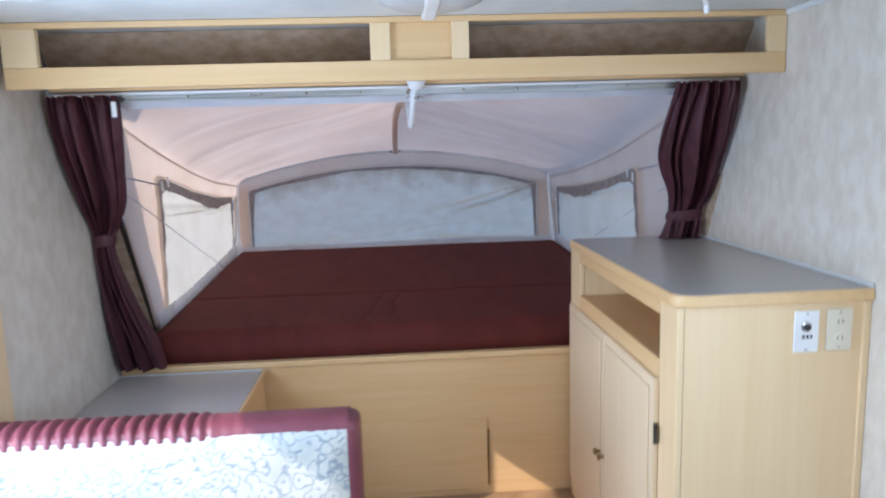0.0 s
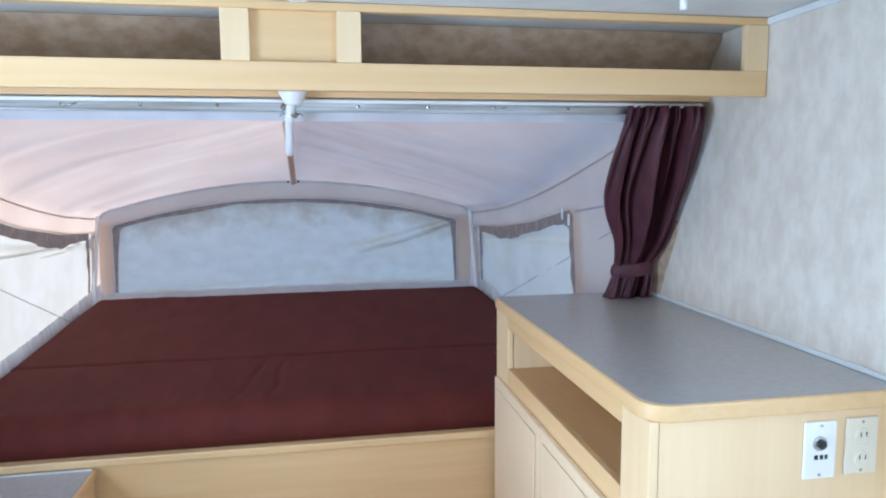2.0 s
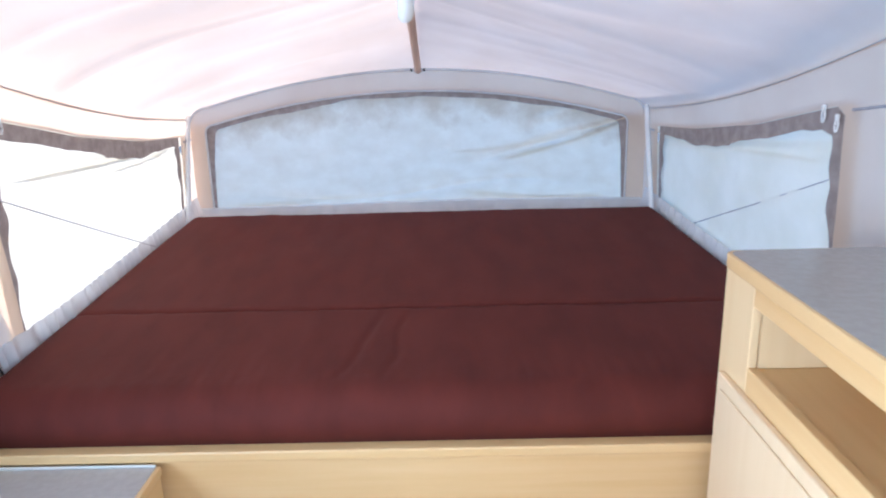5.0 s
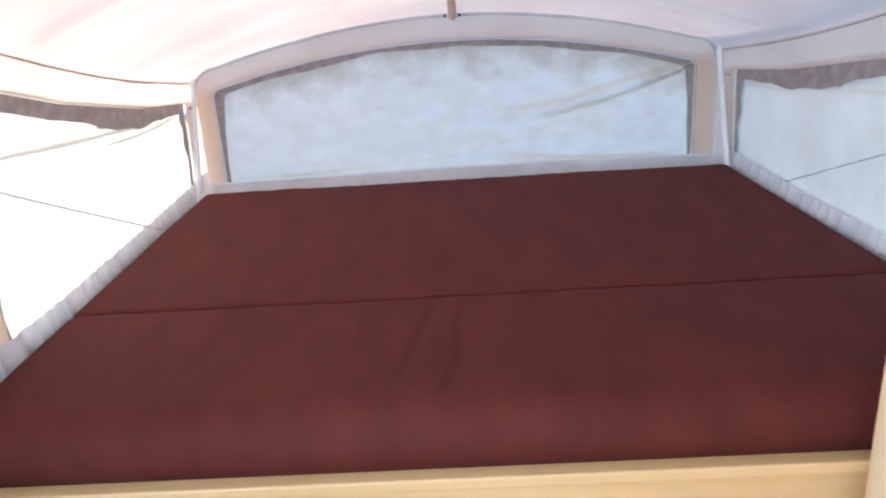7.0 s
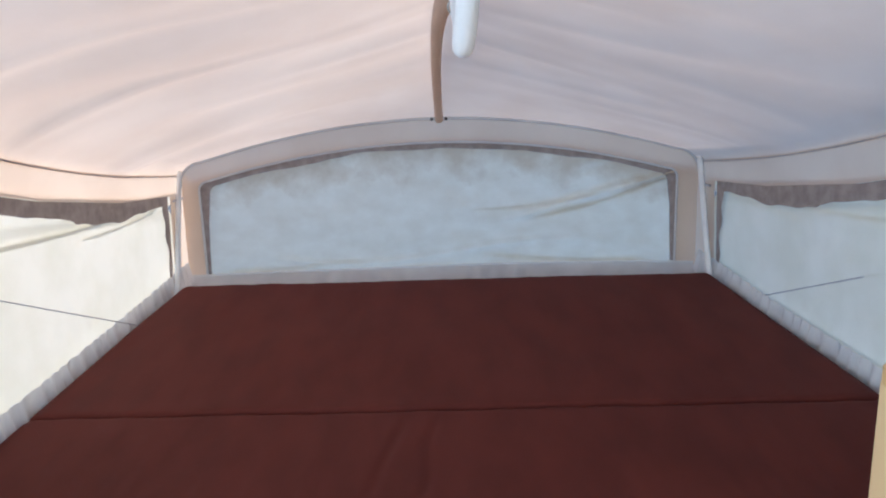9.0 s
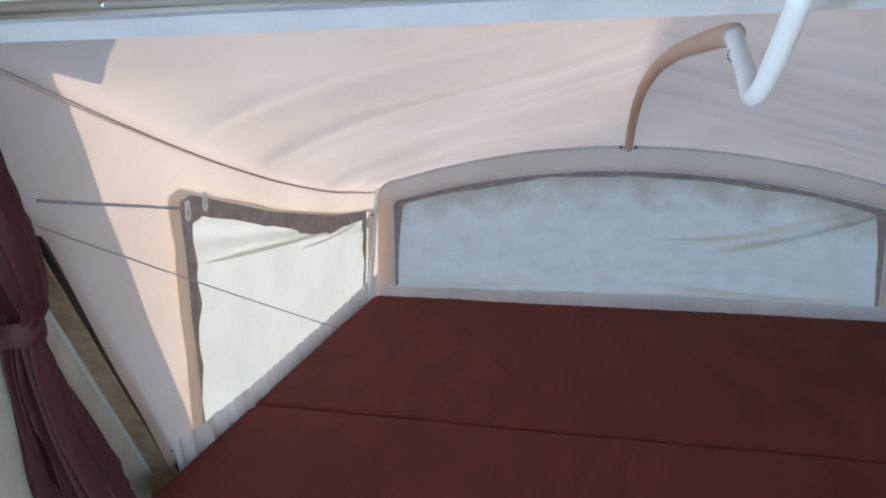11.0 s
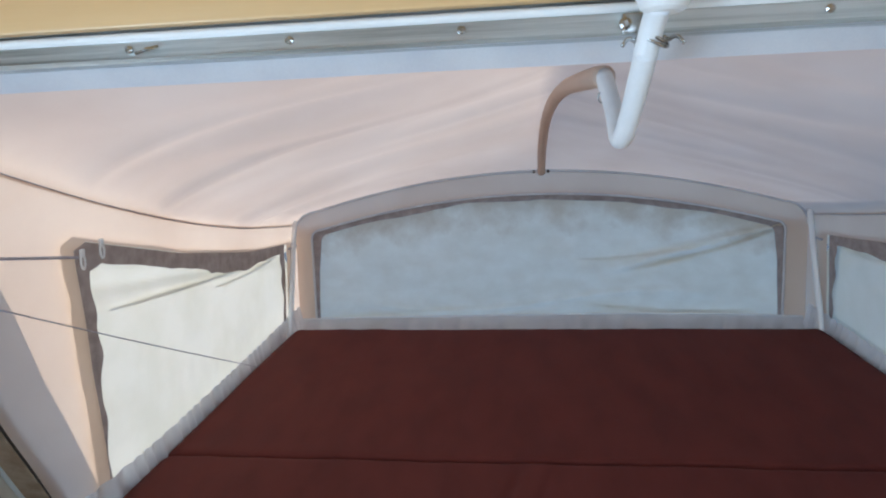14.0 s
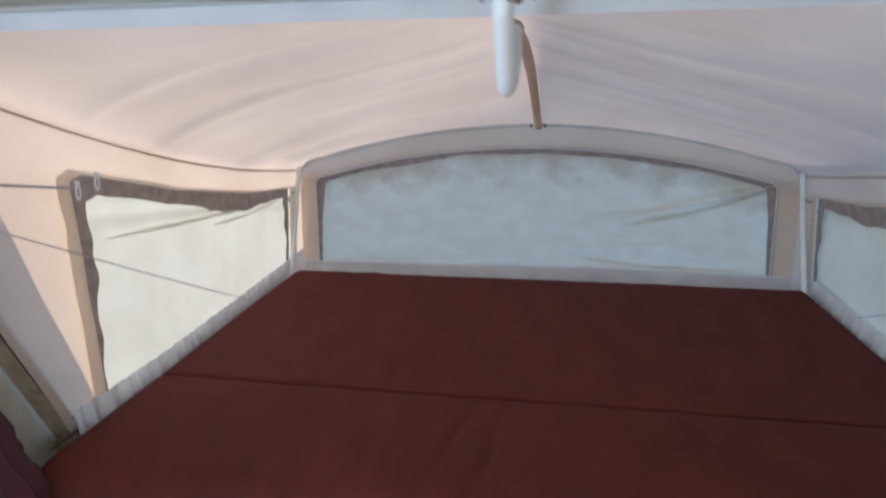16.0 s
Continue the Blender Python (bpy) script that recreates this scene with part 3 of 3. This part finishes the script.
def roof_point(i, v):
    """i: 0..NR across from right to left; v: 0 at the arch, 1 at the rail."""
    u = i / NR
    q = math.sin(math.pi * (0.5 - u))
    bx = lerp(AL, AR, 0.5 + 0.5 * q)
    d = max(0.0, abs(bx - (AL + AR) / 2) - (AR - AL) / 2 + 0.09) / 0.09
    w = 1 - 0.09 / ((AR - AL) / 2)
    bz = 1.490 - 0.160 * min(abs(q), w) ** 2 - 0.09 * (1 - math.sqrt(max(0.0, 1 - d * d)))
    fx = lerp(1.15, -1.16, (AR - bx) / (AR - AL))
    mid = max(0.0, 1 - abs(q))
    x = lerp(bx, fx, v)
    y = lerp(end_y(bx, bz), 2.532, v)
    lift = 0.11 * math.sin(math.pi * min(1, v ** 0.80)) * (0.35 * mid + 0.65 * mid ** 2.2)
    sag = -0.12 * math.sin(math.pi * v) * (1 - mid)
    z = lerp(bz, 1.855, v) + lift + sag
    wr = 0.006 * noise.noise((x * 1.2 + 3, (z + v) * 9, 2.0)) * math.sin(math.pi * v) + 0.006 * math.sin(10 * v * (1 + 0.4 * q) + 4 * q) * (1 - mid) * math.sin(math.pi * v) + 0.013 * math.sin(34 * v + 5 * q + 2 * noise.noise((q * 2, v * 3, 6.0))) * max(0.0, -q) ** 0.5 * math.sin(math.pi * v)
    soft = math.sin(math.pi * v) ** 0.6
    wr += 0.026 * noise.noise((x * 0.7 + 7, v * 12 + q * 0.3, 4.0)) * (0.2 + 0.8 * max(0.0, -q)) * soft
    wr -= 0.018 * max(0.0, 1 - abs(noise.noise((x * 0.6 + 2, v * 8 + 0.2 * q, 9.0))) * 6) * (0.3 + 0.7 * max(0.0, -q)) * soft
    e = abs(q) ** lerp(60.0, 7.0, min(1.0, v * 3) ** 0.5)
    p = side_place(q < 0)(y, seam_z((y - 2.5) / 1.88))
    return (lerp(x, p[0], e), y, lerp(z + wr, p[2], e))


part("roof_skin", sheet([[roof_point(i, k / 120) for i in range(NR + 1)] for k in range(121)]), canvas, tent, smooth=True)
part("front_hem", sheet([[(lerp(-1.17, 1.16, i / 60), 2.487 + 0.02 * (1 - k / 2) + 0.002 * math.sin(i * 0.7), lerp(1.671, 1.705, k / 2)) for i in range(61)] for k in range(3)]), canvas_hem, tent, "pale hem fastened behind the rail", smooth=True)
arch_line = [(x, end_y(x, z) - 0.004, z) for x, z in OUT[2:]]
for x in (-0.088, -0.034):
    part("snap", lathe([(0.006, 0), (0.005, -0.003), (0.002, -0.004)], (x, end_y(x, 1.49) - 0.010, 1.487), "y", 12), dark_metal, tent, "small dark snap")
part("arch_piping", tube(arch_line, 0.006, 1, 8, smooth=False), canvas_hem, tent)
for x, yy in ((AL + 0.016, YE - 0.03), (AR - 0.014, YE - 0.03)):
    part("corner_pole", tube([(x + 0.004, yy - 0.165, 0.86), (x, yy - 0.06, 1.18), (x, yy - 0.01, 1.325)], 0.010, 6, 10), white_pipe, tent, "white plastic corner pole", smooth=True)
for left in (True, False):
    place = side_place(left, 0.006)
    part("seam_cord", tube([place(lerp(YE, 2.52, k / 16), seam_z(1 - k / 16) + 0.0) for k in range(17)], 0.0015, 2, 6), cord_mat, tent, "grey seam cord")
    part("seam_tape", tube([place(lerp(3.09, 2.72, k / 6), lerp(1.385, 1.44, k / 6)) for k in range(7)], 0.0035, 2, 6), cord_mat, tent, "grey seam tape")
    part("seam_tape", tube([place(4.27, 1.225), place(4.36, 1.225)], 0.004, 2, 6), cord_mat, tent, "grey seam tape")
    s = -1 if left else 1
    a = Vector((-1.022, 3.89, bed_z(3.89) - 0.012)) if left else Vector((0.965, 3.95, bed_z(3.95) + 0.01))
    e = Vector((-1.095 if left else 1.10, 2.70, 1.40))
    tagged(part("tension_cord", tube([a, lerp(a, e, 0.5) + Vector((0, 0, -0.004)), e], 0.0017, 8, 6), cord_mat, smooth=True), "thin grey cord strained from the bed edge to the wall", "cord", "tent cords")

# ---- ridge pole and bracket ----
pole = thing("ridge_pole", 0.03, 2.44, 1.72, "white ridge pole clipped under the shelf, holding the canvas up", "tent pole")
part("cup", lathe([(0.034, 0.0), (0.036, -0.016), (0.037, -0.020), (0.036, -0.028), (0.020, -0.060), (0.015, -0.063)], (0.022, 2.410, 1.7648), n=28), white_plastic, pole, "flared white plastic cup")
part("neck", tube([(0.018, 2.412, 1.708), (0.015, 2.425, 1.695), (0.010, 2.440, 1.668)], 0.0115, 6, 14), white_pipe, pole, smooth=True)
bm = box(-0.008, 0.028, 2.4605, 2.4695, 1.693, 1.712, 0.001)
for k in range(2):
    tube([(0.016 + 0.0145 * math.cos(a), 2.438 + 0.017 * math.sin(a), 1.678 + 0.005 * k + 0.004 * math.sin(2 * a)) for a in (2 * math.pi * n / 16 for n in range(17))], 0.0017, 1, 6, bm, False)
for sgn in (-1, 1):
    tube([(0.016 + sgn * 0.013, 2.440, 1.681), (0.016 + sgn * 0.022, 2.434, 1.684), (0.016 + sgn * 0.028, 2.430, 1.677)], 0.0018, 4, 6, bm)
part("clip", bm, steel, pole, "bright steel spring clip with two wings", smooth=True)
part("bolt", lathe([(0.006, 0.0), (0.006, -0.005), (0.003, -0.007)], (-0.006, 2.460, 1.7015), "y", 12), steel, pole)
part("hook", tube([(0.011, 2.436, 1.672), (0.009, 2.465, 1.648), (0.005, 2.53, 1.602), (0.003, 2.575, 1.593), (0.004, 2.63, 1.625), (-0.001, 2.70, 1.676)], 0.0115, 8, 14), white_pipe, pole, smooth=True)
part("ring", tube([(-0.004 + 0.008 * math.cos(a * math.pi / 6), 2.665, 1.646 + 0.008 * math.sin(a * math.pi / 6)) for a in range(13)], 0.0012, 1, 6, smooth=False), steel, pole)
part("sleeve", tube([(-0.001, 2.695, 1.674), (-0.012, 2.80, 1.681), (-0.03, 3.2, 1.699), (-0.045, 3.6, 1.688), (-0.055, 3.95, 1.642), (-0.06, 4.25, 1.56), (-0.06, YE + 0.05, 1.485)], 0.0150, 8, 14), canvas, pole, "tan canvas sleeve", smooth=True)

# ---- raked jamb strips ----
for s in (-1, 1):
    x = -1.150 if s < 0 else WR - 0.022
    strip = thing("jamb_strip", x, 2.9, 0.75, "dark metal strip screwed along the raked wall edge", "strip", "jamb strips")
    part("bar", prism([(2.741, 1.38), (2.759, 1.38), (3.111, 0.73), (3.093, 0.73)], "x", x + 0.001, x + 0.021, 0.002), dark_metal, strip)
    if s < 0:
        face = [(2.497, 1.68), (2.497, 1.635), (2.74, 1.375), (3.09, 0.73), (3.09, 0.656)]
        part("board", prism(face + [(y + 0.016, z + 0.004) for y, z in face[::-1]], "x", WL + 0.001, x), shelf_paper, strip, "mottled brown board beside the strip")
        part("edge_bead", tube([(WL + 0.006, y - 0.003, z) for y, z in face[2:4]], 0.005, 1, 8, smooth=False), ceiling_white, strip, "pale bead along the wall")
    else:
        part("board", prism([(2.59, 1.38), (2.7345, 1.38), (3.0875, 0.73), (3.08, 0.662), (2.93, 0.662)], "x", x + 0.0165, x + 0.0215), shelf_paper, strip, "mottled brown board beside the strip")
    for k in range(6):
        y, z = lerp(2.755, 3.09, (k + 0.5) / 6), lerp(1.38, 0.76, (k + 0.5) / 6)
        part("screw", lathe([(0.0045, 0), (0.0045, 0.003), (0.002, 0.005)], (x + 0.021, y, z), "x", 10) if s < 0 else lathe([(0.0045, 0), (0.0045, -0.003), (0.002, -0.005)], (x + 0.001, y, z), "x", 10), steel, strip)
    part("bracket", box(x + 0.002, x + 0.026, 2.735, 2.785, 1.375, 1.398, 0.003), white_plastic, strip, "white plastic bracket")
    part("knob", lathe([(0.012, 0), (0.013, 0.008), (0.010, 0.016)], (x + 0.010, 2.735, 1.402), "z", 16), dark_metal, strip, "dark round knob")


# ---- curtains ----
def lean(z):
    """How far back the cloth hangs at a height: straight at the rail, then drawn towards the raked jamb."""
    return 2.44 + 0.285 * max(0.0, min(1.0, (1.70 - z) / 0.46)) ** 1.2 + 0.10 * max(0.0, (1.2 - z) / 0.5)


def curtain(rows_in, label, band):
    """Gathered cloth: rows of height, left edge, right edge, fold depth."""
    th = thing("curtain", (rows_in[0][1] + rows_in[0][2]) / 2, 2.44, rows_in[-1][0], label, "curtain", "bed curtains")
    zs = [Vector((r[1], r[2], r[3])) for r in rows_in]
    hs = [Vector((r[0], 0, 0)) for r in rows_in]
    edge, height = smooth_line(zs, 8), smooth_line(hs, 8)
    n = 340
    y = 2.44
    loops = []
    for e, h in zip(edge, height):
        z, row = h.x, []
        x0, x1, d = e.x, e.y, e.z
        y = lean(z)
        for i in range(n):
            a = 2 * math.pi * i / n
            u = 0.5 - 0.5 * math.cos(a)
            ph = 36 * u + 3.4 * noise.noise((u * 4, z * 3.2, 1.7)) + 1.2 * noise.noise((u * 11, z * 6.0, 4.7))
            fold = d * (0.9 - 1.5 * abs(math.sin(0.5 * ph)) ** 0.8) * (0.75 + 0.5 * noise.noise((u * 9, z * 4, 8.0))) + 0.22 * d * math.sin(0.43 * ph + z * 3) + 0.12 * d * math.sin(2.1 * ph + 7 * z) + (0.010 * math.sin(2.9 * ph) + 0.008 * noise.noise((u * 40, z * 30, 2.0))) * max(0.0, min(1.0, (z - 1.62) / 0.06))
            side = -1 if math.sin(a) >= 0 else 1
            yy = y + side * (0.35 * d * abs(math.sin(a)) ** 0.5) + fold * abs(math.sin(a)) ** 0.4
            row.append((lerp(x0, x1, u) + 0.004 * math.sin(ph * 1.3), yy, z))
        loops.append(row)
    b = sheet(loops, True)
    bmesh.ops.holes_fill(b, edges=[g for g in b.edges if g.is_boundary])
    part("cloth", b, burgundy_curtain, th, smooth=True)
    z, x0, x1, d = band
    y = lean(z)
    loops = []
    for k, f in enumerate((0.9, 1.0, 1.02, 1.0, 0.9)):
        loops.append([(lerp(x0, x1, 0.5) + f * (x1 - x0) / 2 * math.cos(2 * math.pi * i / 40), y + f * d * math.sin(2 * math.pi * i / 40), z - 0.022 + 0.011 * k + 0.08 * ((x1 - x0) / 2) * math.cos(2 * math.pi * i / 40)) for i in range(40)])
    part("tie_band", sheet(loops, True), burgundy_curtain, th, smooth=True)
    y = 2.44
    part("heading_tape", box(rows_in[0][1] + 0.01, rows_in[0][2] - 0.005, y - 0.006, y + 0.006, rows_in[0][0] - 0.004, rows_in[0][0] + 0.006, 0.002), white_plastic, th, "white curtain track")


curtain([(1.712, -1.185, -0.965, 0.03), (1.66, -1.19, -0.960, 0.05), (1.50, -1.202, -1.00, 0.06), (1.35, -1.206, -1.045, 0.055), (1.26, -1.208, -1.10, 0.04), (1.20, -1.206, -1.135, 0.03), (1.10, -1.208, -1.13, 0.045), (0.93, -1.206, -1.09, 0.065), (0.75, -1.206, -1.03, 0.075), (0.662, -1.20, -1.015, 0.075)],
        "dark burgundy curtain gathered with a tie band", (1.20, -1.210, -1.128, 0.036))
curtain([(1.712, 0.925, 1.150, 0.03), (1.66, 0.918, 1.155, 0.05), (1.54, 0.908, 1.160, 0.065), (1.44, 0.925, 1.162, 0.065), (1.31, 0.990, 1.165, 0.05), (1.225, 1.020, 1.150, 0.03), (1.18, 1.005, 1.150, 0.045), (1.123, 0.985, 1.145, 0.055)],
        "dark burgundy curtain gathered above the counter", (1.215, 1.010, 1.156, 0.038))
tagged(part("curtain_tag", box(-0.972, -0.956, 2.408, 2.414, 1.64, 1.69, 0.002), white_plastic), "small white plastic tag at the curtain edge", "tag")

# ---- counter cabinet ----
CX, CY0, CY1, CT = 0.655, 1.752, 2.84, 1.12
cab = thing("cabinet", 0.9, 2.3, 0, "pale maple cabinet with an open bay over two doors", "cabinet")
part("side_panel", box(CX + 0.02, WR - 0.02, CY0, CY0 + 0.016, 0.0, CT - 0.034), wood_z, cab)
part("side_panel", box(CX + 0.02, WR - 0.004, CY1 - 0.016, CY1, 0.0, CT - 0.034), wood_z, cab)
part("scribe_strip", box(WR - 0.02, WR - 0.001, CY0 - 0.008, CY0 + 0.016, 0.0, CT - 0.034, 0.002), wood_z, cab)
part("front_stile", box(CX, CX + 0.0195, CY0 - 0.001, CY0 + 0.116, 0.0, CT - 0.034, 0.003), wood_z, cab)
part("front_stile", box(CX, CX + 0.0195, 2.70, CY1, 0.0, CT - 0.034, 0.003), wood_z, cab)
part("front_rail", box(CX, CX + 0.0195, CY0 + 0.1162, 2.6998, 1.042, CT - 0.034, 0.002), wood_y, cab)
part("front_rail", box(CX, CX + 0.0195, CY0 + 0.1162, 2.6998, 0.80, 0.912, 0.002), wood_y, cab)
part("front_rail", box(CX, CX + 0.0195, CY0 + 0.1162, 2.6998, 0.0, 0.10, 0.002), wood_y, cab)
part("mullion", box(CX + 0.0002, CX + 0.0193, 2.298, 2.348, 0.1002, 0.7998), wood_z, cab)
part("bay_floor", box(CX + 0.02, WR - 0.004, CY0 + 0.0162, CY1 - 0.0162, 0.896, 0.908), wood_y, cab)
part("bay_back", box(WR - 0.22, WR - 0.21, CY0 + 0.0162, CY1 - 0.0162, 0.909, CT - 0.036), wood_y, cab)
part("bay_end", box(CX + 0.021, WR - 0.222, 2.70, 2.71, 0.909, CT - 0.036), wood_z, cab)


def door(y0, y1, z0, z1, knob_y):
    cut = 0.05
    poly = [(y0, z0 + cut), (y0 + cut, z0), (y1 - cut, z0), (y1, z0 + cut), (y1, z1), (y0, z1)]
    d = part("door", prism(poly, "x", CX - 0.017, CX - 0.001, 0.003), wood_pale, cab)
    i = 0.028
    poly = [(y0 + i, z0 + cut + i / 2), (y0 + cut + i / 2, z0 + i), (y1 - cut - i / 2, z0 + i), (y1 - i, z0 + cut + i / 2), (y1 - i, z1 - i), (y0 + i, z1 - i)]
    part("raised_panel", prism(poly, "x", CX - 0.023, CX - 0.0172, 0.003), wood_pale, d)
    part("knob", lathe([(0.006, 0), (0.005, -0.008), (0.011, -0.014), (0.012, -0.019), (0.008, -0.023)], (CX - 0.0232, knob_y, 0.42), "x", 16), brass, d, "small antique brass knob")
    return d


d = door(1.862, 2.318, 0.06, 0.858, 2.300)
for z in (0.70, 0.18):
    part("hinge", lathe([(0.006, -0.03), (0.006, 0.03)], (CX - 0.012, 1.856, z), "z", 10), dark_metal, d, "dark hinge barrel")
door(2.326, 2.80, 0.06, 0.858, 2.345)

top_poly = []
cx, cy, r = CX - 0.012, CY0 - 0.018, 0.055
for k in range(9):
    a = math.pi + math.pi / 2 * k / 8
    top_poly.append((cx + r + r * math.cos(a), cy + r + r * math.sin(a)))
top_poly += [(WR - 0.001, cy), (WR - 0.001, CY1)]
top_poly += [(cx + 0.03 + 0.03 * math.cos(a), CY1 - 0.03 + 0.03 * math.sin(a)) for a in (math.pi / 2, math.pi * 0.67, math.pi * 0.84, math.pi)]
counter = thing("countertop", 0.9, 2.3, CT - 0.034, "grey mottled laminate countertop with maple edging", "countertop")
part("edging", prism(top_poly, "z", CT - 0.0335, CT - 0.001, 0.004), wood_y, counter, "rounded maple edging")
inner = [(x + (0.008 if x < 1.0 else 0), y + (0.008 if y < 2.0 else -0.008 if y > 2.7 else 0)) for x, y in top_poly]
part("laminate", prism(inner, "z", CT - 0.0008, CT), laminate, counter)
tagged(part("trim", box(WR - 0.008, WR - 0.001, CY0 - 0.015, CY1 - 0.005, CT + 0.0005, CT + 0.012, 0.002), ceiling_white), "pale bead where counter meets wall", "trim", kind="structure")


def plate(x0, x1, z0, z1, label, mat, category):
    th = thing("wall_plate" if category == "wall plate" else "power_outlet", (x0 + x1) / 2, CY0 - 0.004, z0, label, category)
    part("cover", box(x0, x1, CY0 - 0.0065, CY0 - 0.0005, z0, z1, 0.002), mat, th)
    for z in (z0 + 0.008, z1 - 0.008):
        part("screw", lathe([(0.003, 0), (0.003, -0.001), (0.001, -0.0015)], ((x0 + x1) / 2, CY0 - 0.0065, z), "y", 10), steel, th)
    return th


p = plate(0.967, 1.034, 0.952, 1.064, "white wall plate with a black antenna socket", white_plastic, "wall plate")
part("socket_ring", lathe([(0.014, 0), (0.014, -0.003), (0.010, -0.004)], (0.998, CY0 - 0.0066, 1.022), "y", 20), steel, p)
part("socket", lathe([(0.0085, 0), (0.0085, -0.006), (0.004, -0.007)], (0.998, CY0 - 0.0107, 1.022), "y", 16), black_plastic, p)
for x, w in ((0.988, 0.008), (1.000, 0.007), (1.010, 0.006)):
    part("lettering_bar", box(x, x + w, CY0 - 0.0073, CY0 - 0.0067, 0.990, 0.999), black_plastic, p)
p = plate(1.056, 1.124, 0.954, 1.066, "ivory double power outlet", ivory_plastic, "power outlet")
for z in (0.985, 1.030):
    f = part("socket_face", lathe([(0.016, 0), (0.016, -0.002), (0.0145, -0.003)], (1.090, CY0 - 0.0066, z), "y", 20), ivory_plastic, p)
    for x in (1.083, 1.095):
        part("slot", box(x, x + 0.0022, CY0 - 0.0102, CY0 - 0.0097, z - 0.001, z + 0.008), black_plastic, f)

# ---- low bench counter ----
bench = thing("low_counter", -0.9, 2.4, 0, "low maple bench with a grey laminate top", "bench")
part("top", box(WL + 0.002, -0.640, 1.99, 2.845, 0.602, 0.619, 0.002), laminate, bench)
part("edging", box(-0.6398, -0.628, 1.99, 2.845, 0.598, 0.6195, 0.003), wood_y, bench)
part("back_bead", box(WL + 0.002, -0.64, 2.838, 2.8455, 0.6195, 0.625, 0.002), ceiling_white, bench)
part("side", box(-0.656, -0.640, 1.99, 2.857, 0.0, 0.5975), wood_y, bench)

# ---- dinette seat ----
seat = thing("dinette_seat", -0.7, 1.9, 0, "dinette seat back with floral panel and burgundy border", "dinette seat")
part("base", box(WL + 0.002, -0.24, 1.84, 1.985, 0.0, 0.36, 0.004), wood_x, seat)
SX0, SX1, SZ0, SZ1 = WL + 0.004, -0.182, 0.361, 0.805
part("border", box(SX0, SX1, 1.83, 1.955, SZ0, SZ1 - 0.012, 0.028, segments=5), burgundy_vinyl, seat, "burgundy border", smooth=True)
# Roll along the seat top; its ribs die out towards the right.
rows_ = []
for i in range(281):
    x = lerp(SX0 + 0.012, SX1 - 0.03, i / 280)
    row = []
    for k in range(15):
        a = math.pi * (k / 14)
        rib = 0.016 * (abs(math.sin(math.pi * (x + 0.25 * math.sin(a) * 0.06) / 0.036)) - 0.5) * max(0.06, min(1.0, (-0.56 - x) / 0.06))
        row.append((x, 1.8925 - (0.0645 + rib) * math.cos(a), SZ1 - 0.040 + (0.042 + rib) * math.sin(a)))
    rows_.append(row)
part("ribbed_roll", sheet(rows_), burgundy_vinyl, seat, "burgundy roll along the top, ribbed at its left", smooth=True)
rows_ = []
for k in range(15):
    row = []
    for i in range(25):
        u, v = i / 24, k / 14
        x, z = lerp(SX0 + 0.02, SX1 - 0.032, u), lerp(SZ0 + 0.03, SZ1 - 0.030, v)
        e = min(1, min(u, 1 - u) / 0.05) * min(1, min(v, 1 - v) / 0.08)
        row.append((x, 1.8295 - 0.014 * e ** 0.5 - 0.002 * noise.noise((x * 8, z * 8, 0)), z))
    rows_.append(row)
part("floral_panel", sheet(rows_), floral_cloth, seat, "pale floral upholstery panel", smooth=True)

# ---- ceiling fittings ----
light = thing("ceiling_light", 0.05, 1.9, CEIL, "oval ceiling light with a milky lens, switched off", "ceiling light")
b = lathe([(0.15, 0), (0.15, -0.008), (0.14, -0.012)], (0.05, 1.88, CEIL - 0.0005), n=40)
part("base", b, white_plastic, light, smooth=False)
part("lens", lathe([(0.138, -0.0125), (0.13, -0.026), (0.10, -0.038), (0.05, -0.043), (0.01, -0.044)], (0.05, 1.88, CEIL - 0.0005), n=40), dome_glass, light, smooth=True)
part("band", box(0.03, 0.07, 1.735, 2.02, CEIL - 0.0485, CEIL - 0.012, 0.008), white_plastic, light)
vent = thing("vent_crank", 0.76, 1.86, CEIL, "white roof vent crank handle on a round base", "vent crank")
part("base", lathe([(0.048, 0), (0.046, -0.008), (0.03, -0.012)], (0.738, 1.858, CEIL - 0.0005), n=28), white_plastic, vent)
part("handle", tube([(0.738, 1.858, CEIL - 0.012), (0.740, 1.858, CEIL - 0.024), (0.758, 1.873, CEIL - 0.032), (0.774, 1.895, CEIL - 0.042), (0.776, 1.897, CEIL - 0.064)], 0.007, 6, 10), white_plastic, vent, smooth=True)

# ---- blind in the sunny window ----
blind = thing("window_blind", -1.21, 1.28, 1.14, "white slatted blind mostly raised in the window", "blind")
for k in range(4):
    z = 1.375 + 0.025 * k
    part("slat", prism([(-1.250, z - 0.007), (-1.248, z - 0.007), (-1.228, z + 0.007), (-1.230, z + 0.007)], "y", 0.855, 1.950), white_plastic, blind)
part("head_rail", box(-1.255, -1.22, 0.855, 1.950, 1.478, 1.497), white_plastic, blind)
